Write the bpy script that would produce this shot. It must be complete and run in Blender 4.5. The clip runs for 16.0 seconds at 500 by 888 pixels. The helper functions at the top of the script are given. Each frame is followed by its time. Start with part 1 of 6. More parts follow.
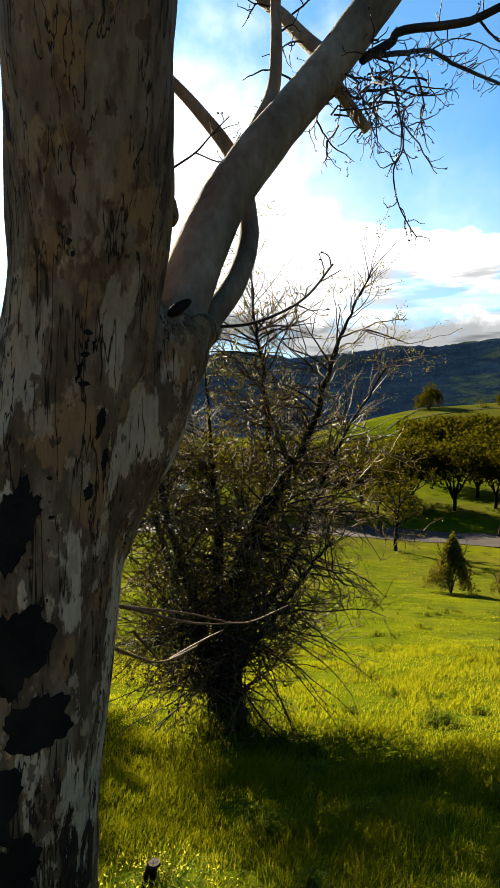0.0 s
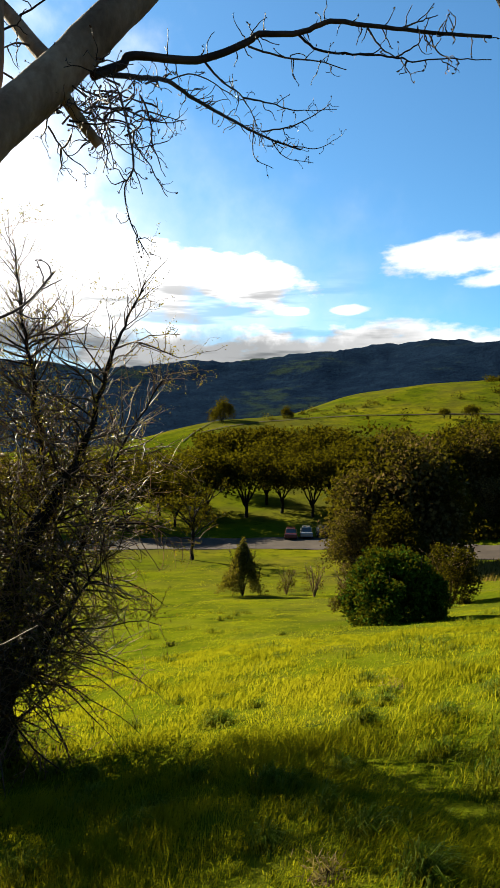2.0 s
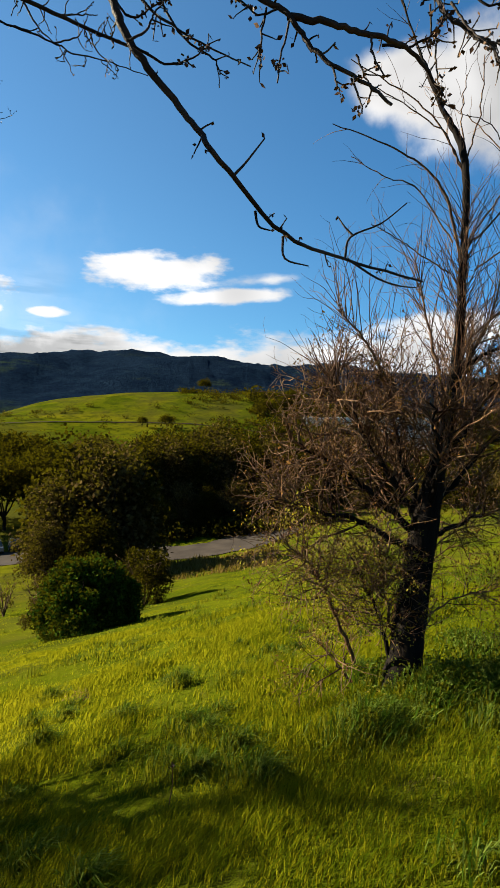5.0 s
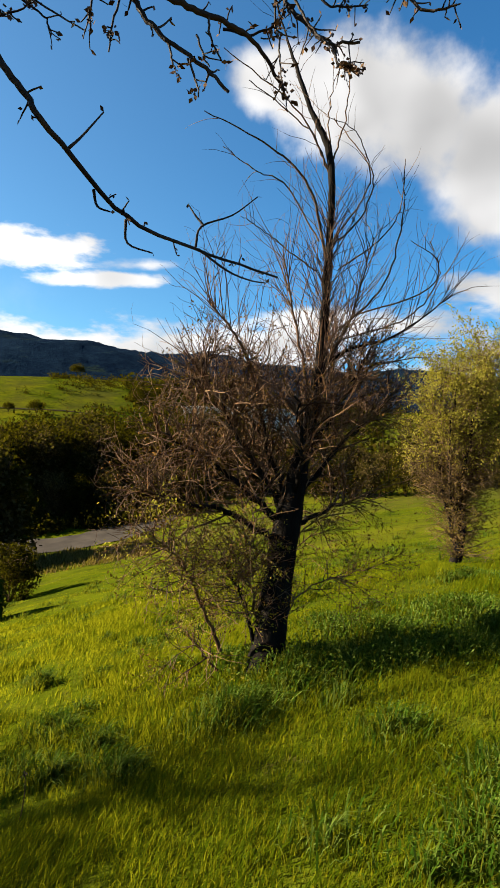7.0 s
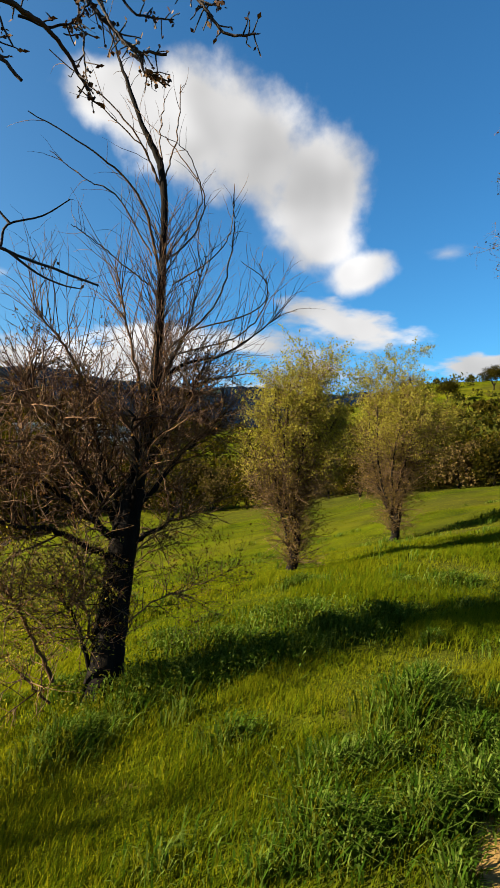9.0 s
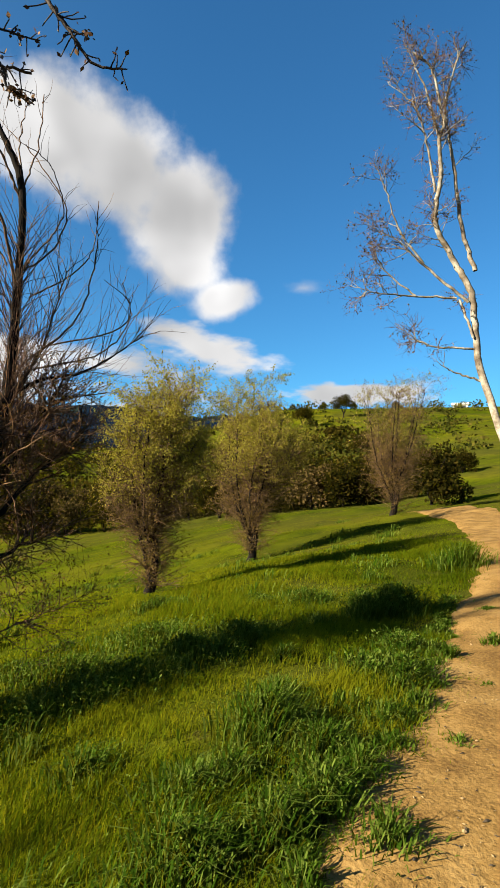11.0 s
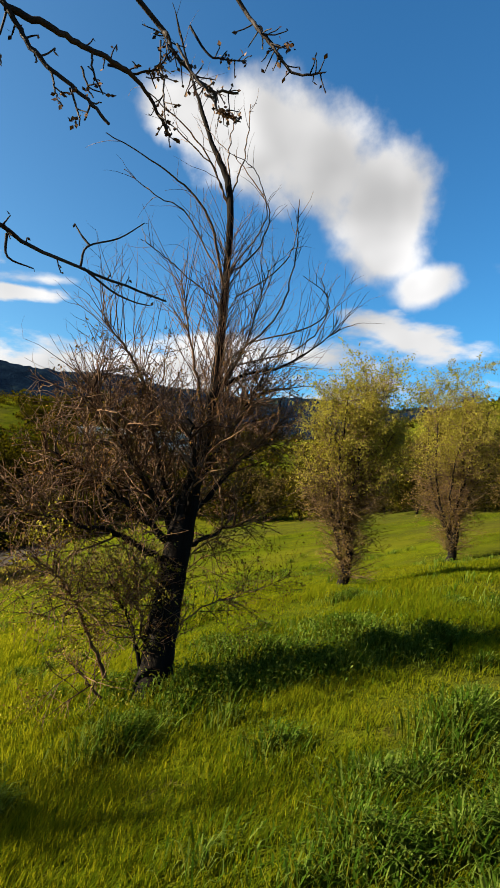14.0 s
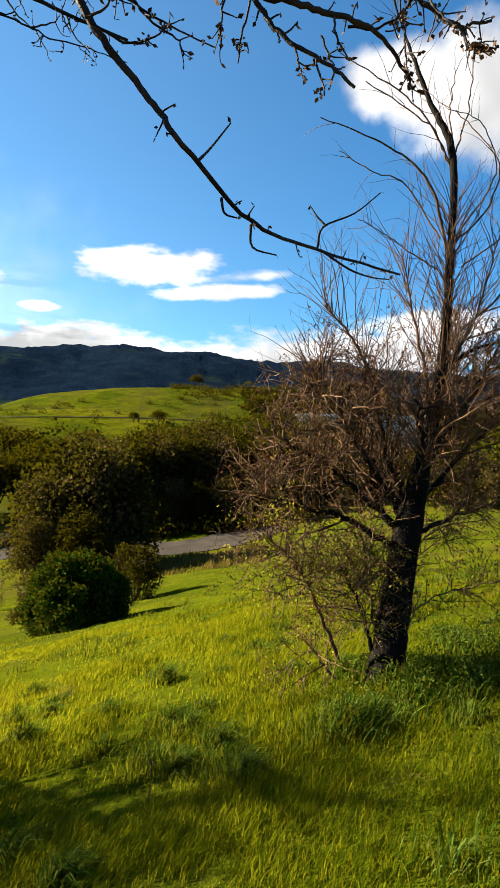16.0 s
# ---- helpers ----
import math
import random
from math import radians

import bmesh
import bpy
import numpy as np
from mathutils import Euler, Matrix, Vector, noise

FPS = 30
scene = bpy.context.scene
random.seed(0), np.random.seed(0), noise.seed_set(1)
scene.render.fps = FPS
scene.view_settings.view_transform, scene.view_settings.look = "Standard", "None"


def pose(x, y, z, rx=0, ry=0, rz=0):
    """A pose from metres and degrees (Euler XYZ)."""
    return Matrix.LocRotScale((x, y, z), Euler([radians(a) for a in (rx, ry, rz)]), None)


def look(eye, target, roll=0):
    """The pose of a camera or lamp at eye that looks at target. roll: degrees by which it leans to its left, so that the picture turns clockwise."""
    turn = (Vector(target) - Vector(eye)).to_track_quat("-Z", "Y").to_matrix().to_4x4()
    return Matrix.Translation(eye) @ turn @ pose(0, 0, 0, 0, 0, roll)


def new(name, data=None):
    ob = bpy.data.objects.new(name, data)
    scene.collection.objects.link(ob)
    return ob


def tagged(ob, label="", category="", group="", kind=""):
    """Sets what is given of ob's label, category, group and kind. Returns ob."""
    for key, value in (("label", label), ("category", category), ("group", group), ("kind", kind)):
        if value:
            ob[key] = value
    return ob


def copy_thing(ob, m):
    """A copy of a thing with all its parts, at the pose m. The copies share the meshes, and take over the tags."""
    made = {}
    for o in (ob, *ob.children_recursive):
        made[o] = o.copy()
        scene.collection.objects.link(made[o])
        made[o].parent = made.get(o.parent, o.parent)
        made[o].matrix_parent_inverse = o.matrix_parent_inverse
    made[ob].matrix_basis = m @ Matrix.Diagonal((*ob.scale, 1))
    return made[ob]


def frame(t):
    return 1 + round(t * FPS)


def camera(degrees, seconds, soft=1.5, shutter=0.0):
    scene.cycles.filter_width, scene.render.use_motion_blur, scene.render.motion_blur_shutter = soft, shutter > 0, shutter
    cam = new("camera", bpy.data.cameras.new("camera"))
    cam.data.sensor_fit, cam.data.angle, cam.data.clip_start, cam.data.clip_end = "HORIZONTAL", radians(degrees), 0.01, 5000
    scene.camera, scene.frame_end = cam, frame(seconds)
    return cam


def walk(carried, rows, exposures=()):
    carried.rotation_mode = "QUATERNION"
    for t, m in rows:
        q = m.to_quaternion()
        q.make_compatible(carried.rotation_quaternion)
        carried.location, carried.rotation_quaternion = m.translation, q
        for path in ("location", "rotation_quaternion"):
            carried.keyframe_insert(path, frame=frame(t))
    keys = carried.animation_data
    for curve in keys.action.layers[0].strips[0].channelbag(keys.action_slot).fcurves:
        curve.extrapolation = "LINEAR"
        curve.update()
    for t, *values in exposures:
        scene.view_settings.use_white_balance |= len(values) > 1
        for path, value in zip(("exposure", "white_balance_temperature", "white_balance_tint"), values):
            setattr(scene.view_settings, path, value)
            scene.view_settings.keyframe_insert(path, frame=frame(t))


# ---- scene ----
cam = camera(46.6, 16.0)
EYE = 1.62
# seconds, x, y, height against the first eye, and the turn in degrees
PATH = [
    (0.0, 0.000, -0.000, 0.000, 87.50, -1.00, -0.00),
    (0.5, 0.083, -0.001, 0.001, 88.09, -0.70, -3.08),
    (1.0, 0.156, -0.013, -0.003, 89.04, -0.35, -8.41),
    (1.5, 0.217, -0.037, 0.009, 89.81, -0.75, -13.56),
    (2.0, 0.235, -0.074, -0.004, 89.01, -0.65, -19.78),
    (2.5, 0.274, -0.093, -0.034, 88.38, 0.28, -26.01),
    (3.0, 0.315, -0.109, -0.038, 89.34, 0.46, -31.96),
    (3.5, 0.336, -0.097, -0.038, 90.45, -0.37, -35.23),
    (4.0, 0.361, -0.095, -0.032, 90.21, -1.13, -39.29),
    (4.5, 0.381, -0.115, -0.035, 90.42, -0.48, -43.83),
    (4.7, 0.394, -0.116, -0.033, 90.37, -0.61, -45.94),
    (6.8, 0.498, -0.142, -0.011, 89.32, -2.29, -59.47),
    (7.0, 0.490, -0.152, -0.013, 89.40, -1.67, -60.83),
    (7.5, 0.520, -0.172, -0.021, 89.75, -1.52, -66.37),
    (8.0, 0.515, -0.178, -0.019, 90.12, -1.31, -69.17),
    (8.5, 0.516, -0.187, -0.028, 90.56, -0.92, -72.84),
    (9.0, 0.527, -0.197, -0.024, 91.27, -0.59, -76.22),
    (9.5, 0.526, -0.207, -0.018, 92.00, -1.76, -79.96),
    (10.0, 0.530, -0.207, -0.019, 92.92, -1.42, -82.20),
    (10.2, 0.512, -0.195, -0.022, 93.37, -1.15, -83.12),
    (11.3, 0.484, -0.215, -0.025, 93.50, -1.10, -91.00),
    (12.3, 0.458, -0.233, -0.028, 93.21, -1.51, -88.41),
    (12.5, 0.463, -0.232, -0.037, 93.11, -1.90, -87.21),
    (13.0, 0.461, -0.245, -0.025, 92.51, -3.03, -82.46),
    (13.5, 0.478, -0.218, -0.011, 92.45, -3.12, -76.24),
    (14.0, 0.464, -0.220, -0.024, 92.15, -2.97, -70.78),
    (14.5, 0.462, -0.203, -0.027, 91.25, -3.89, -65.04),
    (15.0, 0.454, -0.161, -0.025, 90.11, -1.64, -61.71),
    (15.5, 0.447, -0.139, -0.031, 89.35, -1.06, -57.30),
    (16.0, 0.473, -0.141, -0.034, 89.83, -1.50, -49.57),
]
EXPOSURES = [(0.0, 2.65), (0.3, 3.05), (0.6, 3.27), (1.0, 3.37), (1.5, 3.23), (2.0, 2.50), (2.5, 2.18), (3.5, 2.25), (4.5, 2.20), (7.0, 2.35), (8.5, 2.27), (10.0, 2.21), (13.0, 2.23), (15.0, 2.40), (16.0, 2.57)]
walk(cam, [(t, pose(x, y, z + EYE, rx, ry, rz)) for t, x, y, z, rx, ry, rz in PATH], EXPOSURES)

# ---- sky and sun ----
SUN_AZ, SUN_EL = -26.5, 26.0


def heading(az, el=0.0):
    a, e = radians(az), radians(el)
    return Vector((math.sin(a) * math.cos(e), math.cos(a) * math.cos(e), math.sin(e)))


sun_data = bpy.data.lights.new("sun", "SUN")
sun_data.energy, sun_data.angle, sun_data.color = 5.0, radians(0.6), (1.0, 0.88, 0.64)
sun = new("sun", sun_data)
sun.matrix_world = look(heading(SUN_AZ, SUN_EL) * 100, (0, 0, 0))


class Nodes:
    """Small helper to wire shader nodes."""

    def __init__(self, tree):
        self.tree = tree
        tree.nodes.clear()

    def add(self, kind, **inputs):
        node = self.tree.nodes.new(kind)
        for key, value in inputs.items():
            self.put(node, key, value)
        return node

    def put(self, node, key, value):
        sock = node.inputs[int(key[1:])] if key[0] == "i" and key[1:].isdigit() else node.inputs[key.replace("_", " ")]
        if isinstance(value, bpy.types.NodeSocket):
            self.tree.links.new(value, sock)
        else:
            sock.default_value = value

    def math(self, op, a, b=0.0, c=0.0, clamp=False):
        node = self.tree.nodes.new("ShaderNodeMath")
        node.operation, node.use_clamp = op, clamp
        for i, v in enumerate((a, b, c)):
            self.put(node, "i%d" % i, v)
        return node.outputs[0]

    def noise(self, vector, scale, detail=4.0, rough=0.55):
        node = self.add("ShaderNodeTexNoise", Scale=scale, Detail=detail, Roughness=rough)
        if vector is not None:
            self.put(node, "Vector", vector)
        return node.outputs["Fac"]

    def ramp(self, fac, stops):
        node = self.tree.nodes.new("ShaderNodeValToRGB")
        els = node.color_ramp.elements
        while len(els) < len(stops):
            els.new(0.5)
        for el, (pos, col) in zip(els, stops):
            el.position = pos
            el.color = (*col, 1.0) if len(col) == 3 else col
        self.put(node, "Fac", fac)
        return node.outputs["Color"]

    def mix(self, fac, a, b, blend="MIX"):
        node = self.tree.nodes.new("ShaderNodeMix")
        node.data_type, node.blend_type = "RGBA", blend
        for i, v in ((0, fac), (6, a), (7, b)):
            if not isinstance(v, (bpy.types.NodeSocket, float, int)) and len(v) == 3:
                v = (*v, 1.0)
            self.put(node, "i%d" % i, v)
        return node.outputs[2]

    def span(self, value, lo, hi, a=0.0, b=1.0):
        node = self.tree.nodes.new("ShaderNodeMapRange")
        node.interpolation_type = "SMOOTHSTEP"
        for i, v in enumerate((value, lo, hi, a, b)):
            self.put(node, "i%d" % i, v)
        return node.outputs[0]


world = bpy.data.worlds.new("sky")
scene.world = world
world.use_nodes = True
W = Nodes(world.node_tree)
sky = W.tree.nodes.new("ShaderNodeTexSky")
sky.sky_type, sky.sun_disc = "NISHITA", False
sky.sun_elevation, sky.sun_rotation = radians(SUN_EL), radians(SUN_AZ % 360)
sky.air_density, sky.dust_density, sky.ozone_density, sky.altitude = 1.0, 0.3, 3.0, 100
way = W.tree.nodes.new("ShaderNodeTexCoord").outputs["Generated"]
axes = W.add("ShaderNodeSeparateXYZ", Vector=way).outputs
az = W.math("MULTIPLY", W.math("ARCTAN2", axes[0], axes[1]), 57.2958)
el = W.math("MULTIPLY", W.math("ARCSINE", axes[2]), 57.2958)
# billows: the outline of each bank is pushed about by noise, drawn out sideways for the low banks
drawn = W.add("ShaderNodeMapping", Vector=way, Scale=(1, 1, 2.6)).outputs[0]
fine = W.noise(way, 16.0, 6.0, 0.6)


def billow(vector, big, small):
    a = W.math("MULTIPLY", W.math("SUBTRACT", W.noise(vector, 6.5, 3.0, 0.5), 0.5), big)
    return W.math("ADD", a, W.math("MULTIPLY", W.math("SUBTRACT", W.noise(vector, 17.0, 5.0, 0.55), 0.5), small))


puffs, wisps = billow(way, 0.9, 0.85), billow(drawn, 1.5, 1.5)


def bank(a, e, w, h, lean):
    """One bank of cloud as a field that is 1 at its heart and 0 at its rim."""
    ca, sa = math.cos(radians(lean)), math.sin(radians(lean))
    dx, dy = W.math("SUBTRACT", az, a), W.math("SUBTRACT", el, e)
    u = W.math("ADD", W.math("MULTIPLY", dx, ca / w), W.math("MULTIPLY", dy, sa / w))
    v = W.math("ADD", W.math("MULTIPLY", dx, -sa / h), W.math("MULTIPLY", dy, ca / h))
    return W.math("SUBTRACT", 1.0, W.math("SQRT", W.math("ADD", W.math("MULTIPLY", u, u), W.math("MULTIPLY", v, v))))


# azimuth, elevation, half width, half height, lean: the one great cloud, merged lobe into lobe
GREAT = [(63.5, 31.4, 6.5, 3.0, -6), (69.5, 30.2, 8.0, 5.0, -14), (76.5, 28.4, 8.5, 5.6, -28), (82.6, 25.4, 6.6, 5.6, -38), (83.0, 21.2, 4.6, 3.6, -30), (86.8, 17.4, 3.8, 2.1, 14)]
# and the lower banks, with their softness
LOW = [(84.8, 12.8, 7.0, 2.4, -14, 0.85), (76.0, 11.0, 8.0, 1.8, 0, 0.8), (100.5, 8.6, 8.0, 1.2, 0, 0.5), (38.8, 16.5, 7.4, 1.9, 2, 0.55), (47.5, 14.5, 8.0, 0.8, 5, 0.7),
       (50.0, 16.0, 4.5, 0.7, 4, 1.2), (17.0, 15.0, 11.0, 2.9, -10, 0.5), (24.0, 11.9, 3.0, 0.6, 0, 0.7), (29.0, 12.0, 2.4, 0.6, 0, 0.7),
       (30.0, 7.5, 60.0, 3.4, 0, 0.6), (58.0, 8.8, 16.0, 2.6, 0, 0.7), (68.0, 11.0, 9.0, 2.0, 0, 0.8), (95.0, 18.6, 2.0, 0.8, 0, 2.4)]
# towards the sun: a bright bank, and thin haze above it
GLARE = [(1.0, 14.0, 19.0, 8.5, -12, 0.6), (-6.0, 22.0, 20.0, 14.0, 30, 1.4)]
great = None
for b in GREAT:
    f = bank(*b)
    if great is None:
        great = f
    else:
        node = W.tree.nodes.new("ShaderNodeMath")
        node.operation = "SMOOTH_MAX"
        for i, v in enumerate((great, f, 0.3)):
            W.put(node, "i%d" % i, v)
        great = node.outputs[0]
cover = W.span(W.math("ADD", great, puffs), -0.12, 0.46)
for rows, push in ((LOW, wisps), (GLARE, puffs)):
    for *shape, soft in rows:
        body = W.span(W.math("ADD", bank(*shape), push), -0.05 * soft, 0.85 * soft)
        cover = W.math("MAXIMUM", cover, body)
haze = W.span(W.math("ADD", bank(0.0, 8.0, 44.0, 24.0, -4), W.math("MULTIPLY", puffs, 0.4)), 0.0, 0.9, 0.0, 0.68)
cover = W.math("MAXIMUM", cover, haze)
grey = W.noise(way, 6.0, 2.5, 0.5)
near_sun = W.span(az, 48.0, -8.0)
bright = W.math("ADD", W.math("MULTIPLY", near_sun, 2.2), W.span(grey, 0.3, 0.7, 3.3, 4.65))
under = W.math("ADD", 1.0, W.math("MULTIPLY", W.span(az, 42.0, 20.0), W.span(W.math("ADD", el, W.math("MULTIPLY", W.math("SUBTRACT", fine, 0.5), 5.0)), 10.6, 8.8, 0.0, -0.62)))
bright = W.math("MULTIPLY", bright, under)
# long grey streaks in the bank below the sun
layers = W.add("ShaderNodeMapping", Vector=way, Scale=(1, 1, 7)).outputs[0]
streak = W.math("MULTIPLY", W.span(W.noise(layers, 4.5, 4.0, 0.55), 0.5, 0.62), W.math("MULTIPLY", W.span(az, 40.0, 28.0), W.span(el, 17.0, 13.0)))
bright = W.math("MULTIPLY", bright, W.math("SUBTRACT", 1.0, W.math("MULTIPLY", streak, 0.55)))
# the side of each billow that is turned from the sun is greyer
turned = W.add("ShaderNodeVectorMath", i0=way, i1=(0.05, -0.05, 0.03)).outputs[0]
relief = W.math("SUBTRACT", W.noise(way, 4.5, 2.0, 0.45), W.noise(turned, 4.5, 2.0, 0.45))
shade = W.math("MULTIPLY", W.span(relief, -0.14, 0.08, 0.7, 1.06), W.span(W.math("ADD", great, W.math("MULTIPLY", relief, 1.5)), 0.15, 0.85, 1.06, 0.94))
bright = W.math("MULTIPLY", bright, W.math("ADD", W.math("MULTIPLY", W.math("SUBTRACT", shade, 1.0), W.span(az, 20.0, 50.0)), 1.0))
cloud_colour = W.mix(1.0, (1.0, 0.985, 0.97), bright, "MULTIPLY")
tint = W.mix(W.span(az, 30.0, 85.0), (0.42, 0.665, 0.735), (0.23, 0.575, 0.75))
blue = W.mix(1.0, sky.outputs[0], tint, "MULTIPLY")
lit_sky = W.mix(W.math("MULTIPLY", cover, 0.97), blue, cloud_colour)
back = W.add("ShaderNodeBackground", Color=lit_sky, Strength=0.05)
W.add("ShaderNodeOutputWorld", Surface=back.outputs[0])

# ---- materials ----


def material(name, stops, scale=6.0, fine=60.0, rough=0.8, bump=0.3, bump_scale=None, through_light=0.0, spread=0.15, metallic=0.0, stretch=(1, 1, 1), island=0.0):
    """A surface whose colour wanders over stops at two scales, with fine relief; through_light: how much light passes a leaf."""
    m = bpy.data.materials.new(name)
    m.use_nodes = True
    N = Nodes(m.node_tree)
    co = N.tree.nodes.new("ShaderNodeTexCoord").outputs["Object"]
    mapping = N.add("ShaderNodeMapping", Vector=co, Scale=stretch).outputs[0]
    n1, n2 = N.noise(mapping, scale, 5.0), N.noise(mapping, fine, 4.0)
    fac = N.math("ADD", N.math("MULTIPLY", n1, 1.0 - spread), N.math("MULTIPLY", n2, spread))
    if island:
        geo = N.tree.nodes.new("ShaderNodeNewGeometry")
        fac = N.math("ADD", N.math("MULTIPLY", fac, 1.0 - island), N.math("MULTIPLY", geo.outputs["Random Per Island"], island))
    fac = N.span(fac, 0.28, 0.72)
    colour = N.ramp(fac, stops)
    shader = N.add("ShaderNodeBsdfPrincipled", Base_Color=colour, Roughness=rough, Metallic=metallic)
    if through_light or bump:
        N.put(shader, "Specular IOR Level", 0.0 if through_light else 0.06)
    if bump:
        b = N.add("ShaderNodeBump", Strength=bump, Distance=0.02, Height=N.noise(mapping, bump_scale or fine, 5.0, 0.6))
        N.put(shader, "Normal", b.outputs[0])
    out = shader.outputs[0]
    if through_light:
        glow = N.add("ShaderNodeBsdfTranslucent", Color=N.mix(0.34, colour, (0.42, 0.37, 0.01)))
        out = N.add("ShaderNodeMixShader", Fac=through_light, i1=out, i2=glow.outputs[0]).outputs[0]
    N.add("ShaderNodeOutputMaterial", Surface=out)
    return m


GRASS = material("grass_blades", [(0.0, (0.01568, 0.02979, 0.001098)), (0.5, (0.05018, 0.07213, 0.002352)), (1.0, (0.1019, 0.1058, 0.004704))], 0.35, 2.0, 0.6, 0.0, through_light=0.5, island=0.14)
WEED = material("weed_leaf", [(0.0, (0.0119, 0.02975, 0.002231)), (0.5, (0.02826, 0.05504, 0.004463)), (1.0, (0.07437, 0.1004, 0.01636))], 3.0, 20.0, 0.4, 0.0, through_light=0.3, island=0.45)
LEAF_WEED = material("broad_weed_leaf", [(0.0, (0.008925, 0.02231, 0.00186)), (0.5, (0.02529, 0.04909, 0.004463)), (1.0, (0.07437, 0.1004, 0.01785))], 3.0, 20.0, 0.45, 0.0, through_light=0.22, island=0.5)
FLOWER = material("yellow_flower", [(0.0, (0.315, 0.294, 0.028)), (1.0, (0.49, 0.455, 0.07))], 3.0, 20.0, 0.5, 0.0, through_light=0.4, island=0.4)
BARK_DARK = material("dark_bark", [(0.0, (0.003072, 0.002304, 0.00192)), (0.5, (0.00768, 0.00576, 0.004608)), (1.0, (0.01728, 0.01344, 0.01074))], 14.0, 80.0, 0.9, 0.8, 40.0, stretch=(0.64, 0.64, 0.16))
TWIG = material("twig_bark", [(0.0, (0.0224, 0.0104, 0.006)), (0.5, (0.0576, 0.0304, 0.0168)), (1.0, (0.136, 0.0784, 0.0416))], 5.0, 40.0, 0.5, 0.2, island=0.4)
TWIG_DARK = material("dark_twig_bark", [(0.0, (0.0096, 0.006, 0.004)), (0.5, (0.024, 0.0148, 0.0092)), (1.0, (0.056, 0.0352, 0.0224))], 5.0, 40.0, 0.6, 0.3, island=0.3)
TWIG_TAN = material("tan_twig_bark", [(0.0, (0.02976, 0.01624, 0.0088)), (0.5, (0.06944, 0.04083, 0.022)), (1.0, (0.129, 0.0812, 0.044))], 5.0, 40.0, 0.6, 0.2, island=0.4)
TWIG_GREY = material("grey_twig_bark", [(0.0, (0.00816, 0.006144, 0.005632)), (0.5, (0.02048, 0.01536, 0.01384)), (1.0, (0.0512, 0.04096, 0.03584))], 5.0, 40.0, 0.6, 0.4, island=0.3)
LEAF_OLIVE = material("olive_leaf", [(0.0, (0.02894, 0.02603, 0.004342)), (0.5, (0.06264, 0.0499, 0.007798)), (1.0, (0.121, 0.08672, 0.01512))], 2.0, 20.0, 0.5, 0.0, through_light=0.28, island=0.5)
LEAF_YELLOW = material("willow_leaf", [(0.0, (0.08316, 0.07301, 0.01105)), (0.5, (0.1669, 0.1465, 0.02213)), (1.0, (0.2397, 0.2092, 0.03694))], 1.0, 10.0, 0.5, 0.0, through_light=0.4, island=0.4)
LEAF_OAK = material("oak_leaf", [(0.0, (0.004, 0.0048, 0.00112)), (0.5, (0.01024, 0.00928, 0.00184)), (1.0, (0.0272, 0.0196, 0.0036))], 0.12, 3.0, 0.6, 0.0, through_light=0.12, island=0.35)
LEAF_OLIVE_DARK = material("scrub_leaf", [(0.0, (0.012, 0.0156, 0.003)), (0.5, (0.027, 0.03, 0.0054)), (1.0, (0.06, 0.051, 0.0096))], 0.1, 2.0, 0.6, 0.0, through_light=0.12, island=0.4)
LEAF_SHRUB = material("shrub_leaf", [(0.0, (0.0176, 0.016, 0.004)), (0.5, (0.044, 0.0368, 0.0088)), (1.0, (0.088, 0.068, 0.016))], 1.0, 10.0, 0.7, 0.0, through_light=0.2, island=0.4)
LEAF_DARK = material("evergreen_leaf", [(0.0, (0.00432, 0.01296, 0.00144)), (0.5, (0.01152, 0.03024, 0.00288)), (1.0, (0.036, 0.0612, 0.00576))], 1.0, 10.0, 0.6, 0.0, through_light=0.08, island=0.4)
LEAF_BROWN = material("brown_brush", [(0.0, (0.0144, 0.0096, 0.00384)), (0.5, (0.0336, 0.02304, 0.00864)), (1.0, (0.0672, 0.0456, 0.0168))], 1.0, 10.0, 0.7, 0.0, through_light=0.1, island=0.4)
LEAF_TAN = material("dry_tan_leaf", [(0.0, (0.04, 0.024, 0.008)), (0.5, (0.092, 0.0576, 0.0192)), (1.0, (0.16, 0.108, 0.04))], 1.0, 10.0, 0.7, 0.0, through_light=0.25, island=0.4)
LEAF_RUST = material("rusty_bud", [(0.0, (0.02464, 0.01092, 0.004)), (0.5, (0.0616, 0.02856, 0.0096)), (1.0, (0.1232, 0.06552, 0.0208))], 1.0, 10.0, 0.7, 0.0, through_light=0.1, island=0.4)
ASPHALT = material("asphalt", [(0.0, (0.0232, 0.0192, 0.0168)), (1.0, (0.04, 0.0328, 0.0272))], 0.4, 8.0, 0.75, 0.2)
DIRT = material("sandy_dirt", [(0.0, (0.07, 0.0378, 0.0112)), (0.5, (0.1575, 0.0924, 0.028)), (1.0, (0.217, 0.1365, 0.049))], 2.5, 45.0, 0.95, 0.6, 30.0, spread=0.4)
DIRT_DARK = material("damp_dirt", [(0.0, (0.0096, 0.00672, 0.00336)), (1.0, (0.024, 0.01728, 0.00864))], 0.4, 5.0, 0.95, 0.4)
STRAW = material("dry_straw", [(0.0, (0.098, 0.06664, 0.02744)), (1.0, (0.196, 0.1491, 0.0707))], 8.0, 60.0, 0.8, 0.0, island=0.4, through_light=0.2)
PALE = material("pale_plaster", [(0.0, (0.413, 0.39, 0.352)), (1.0, (0.54, 0.517, 0.473))], 0.6, 6.0, 0.8, 0.1)
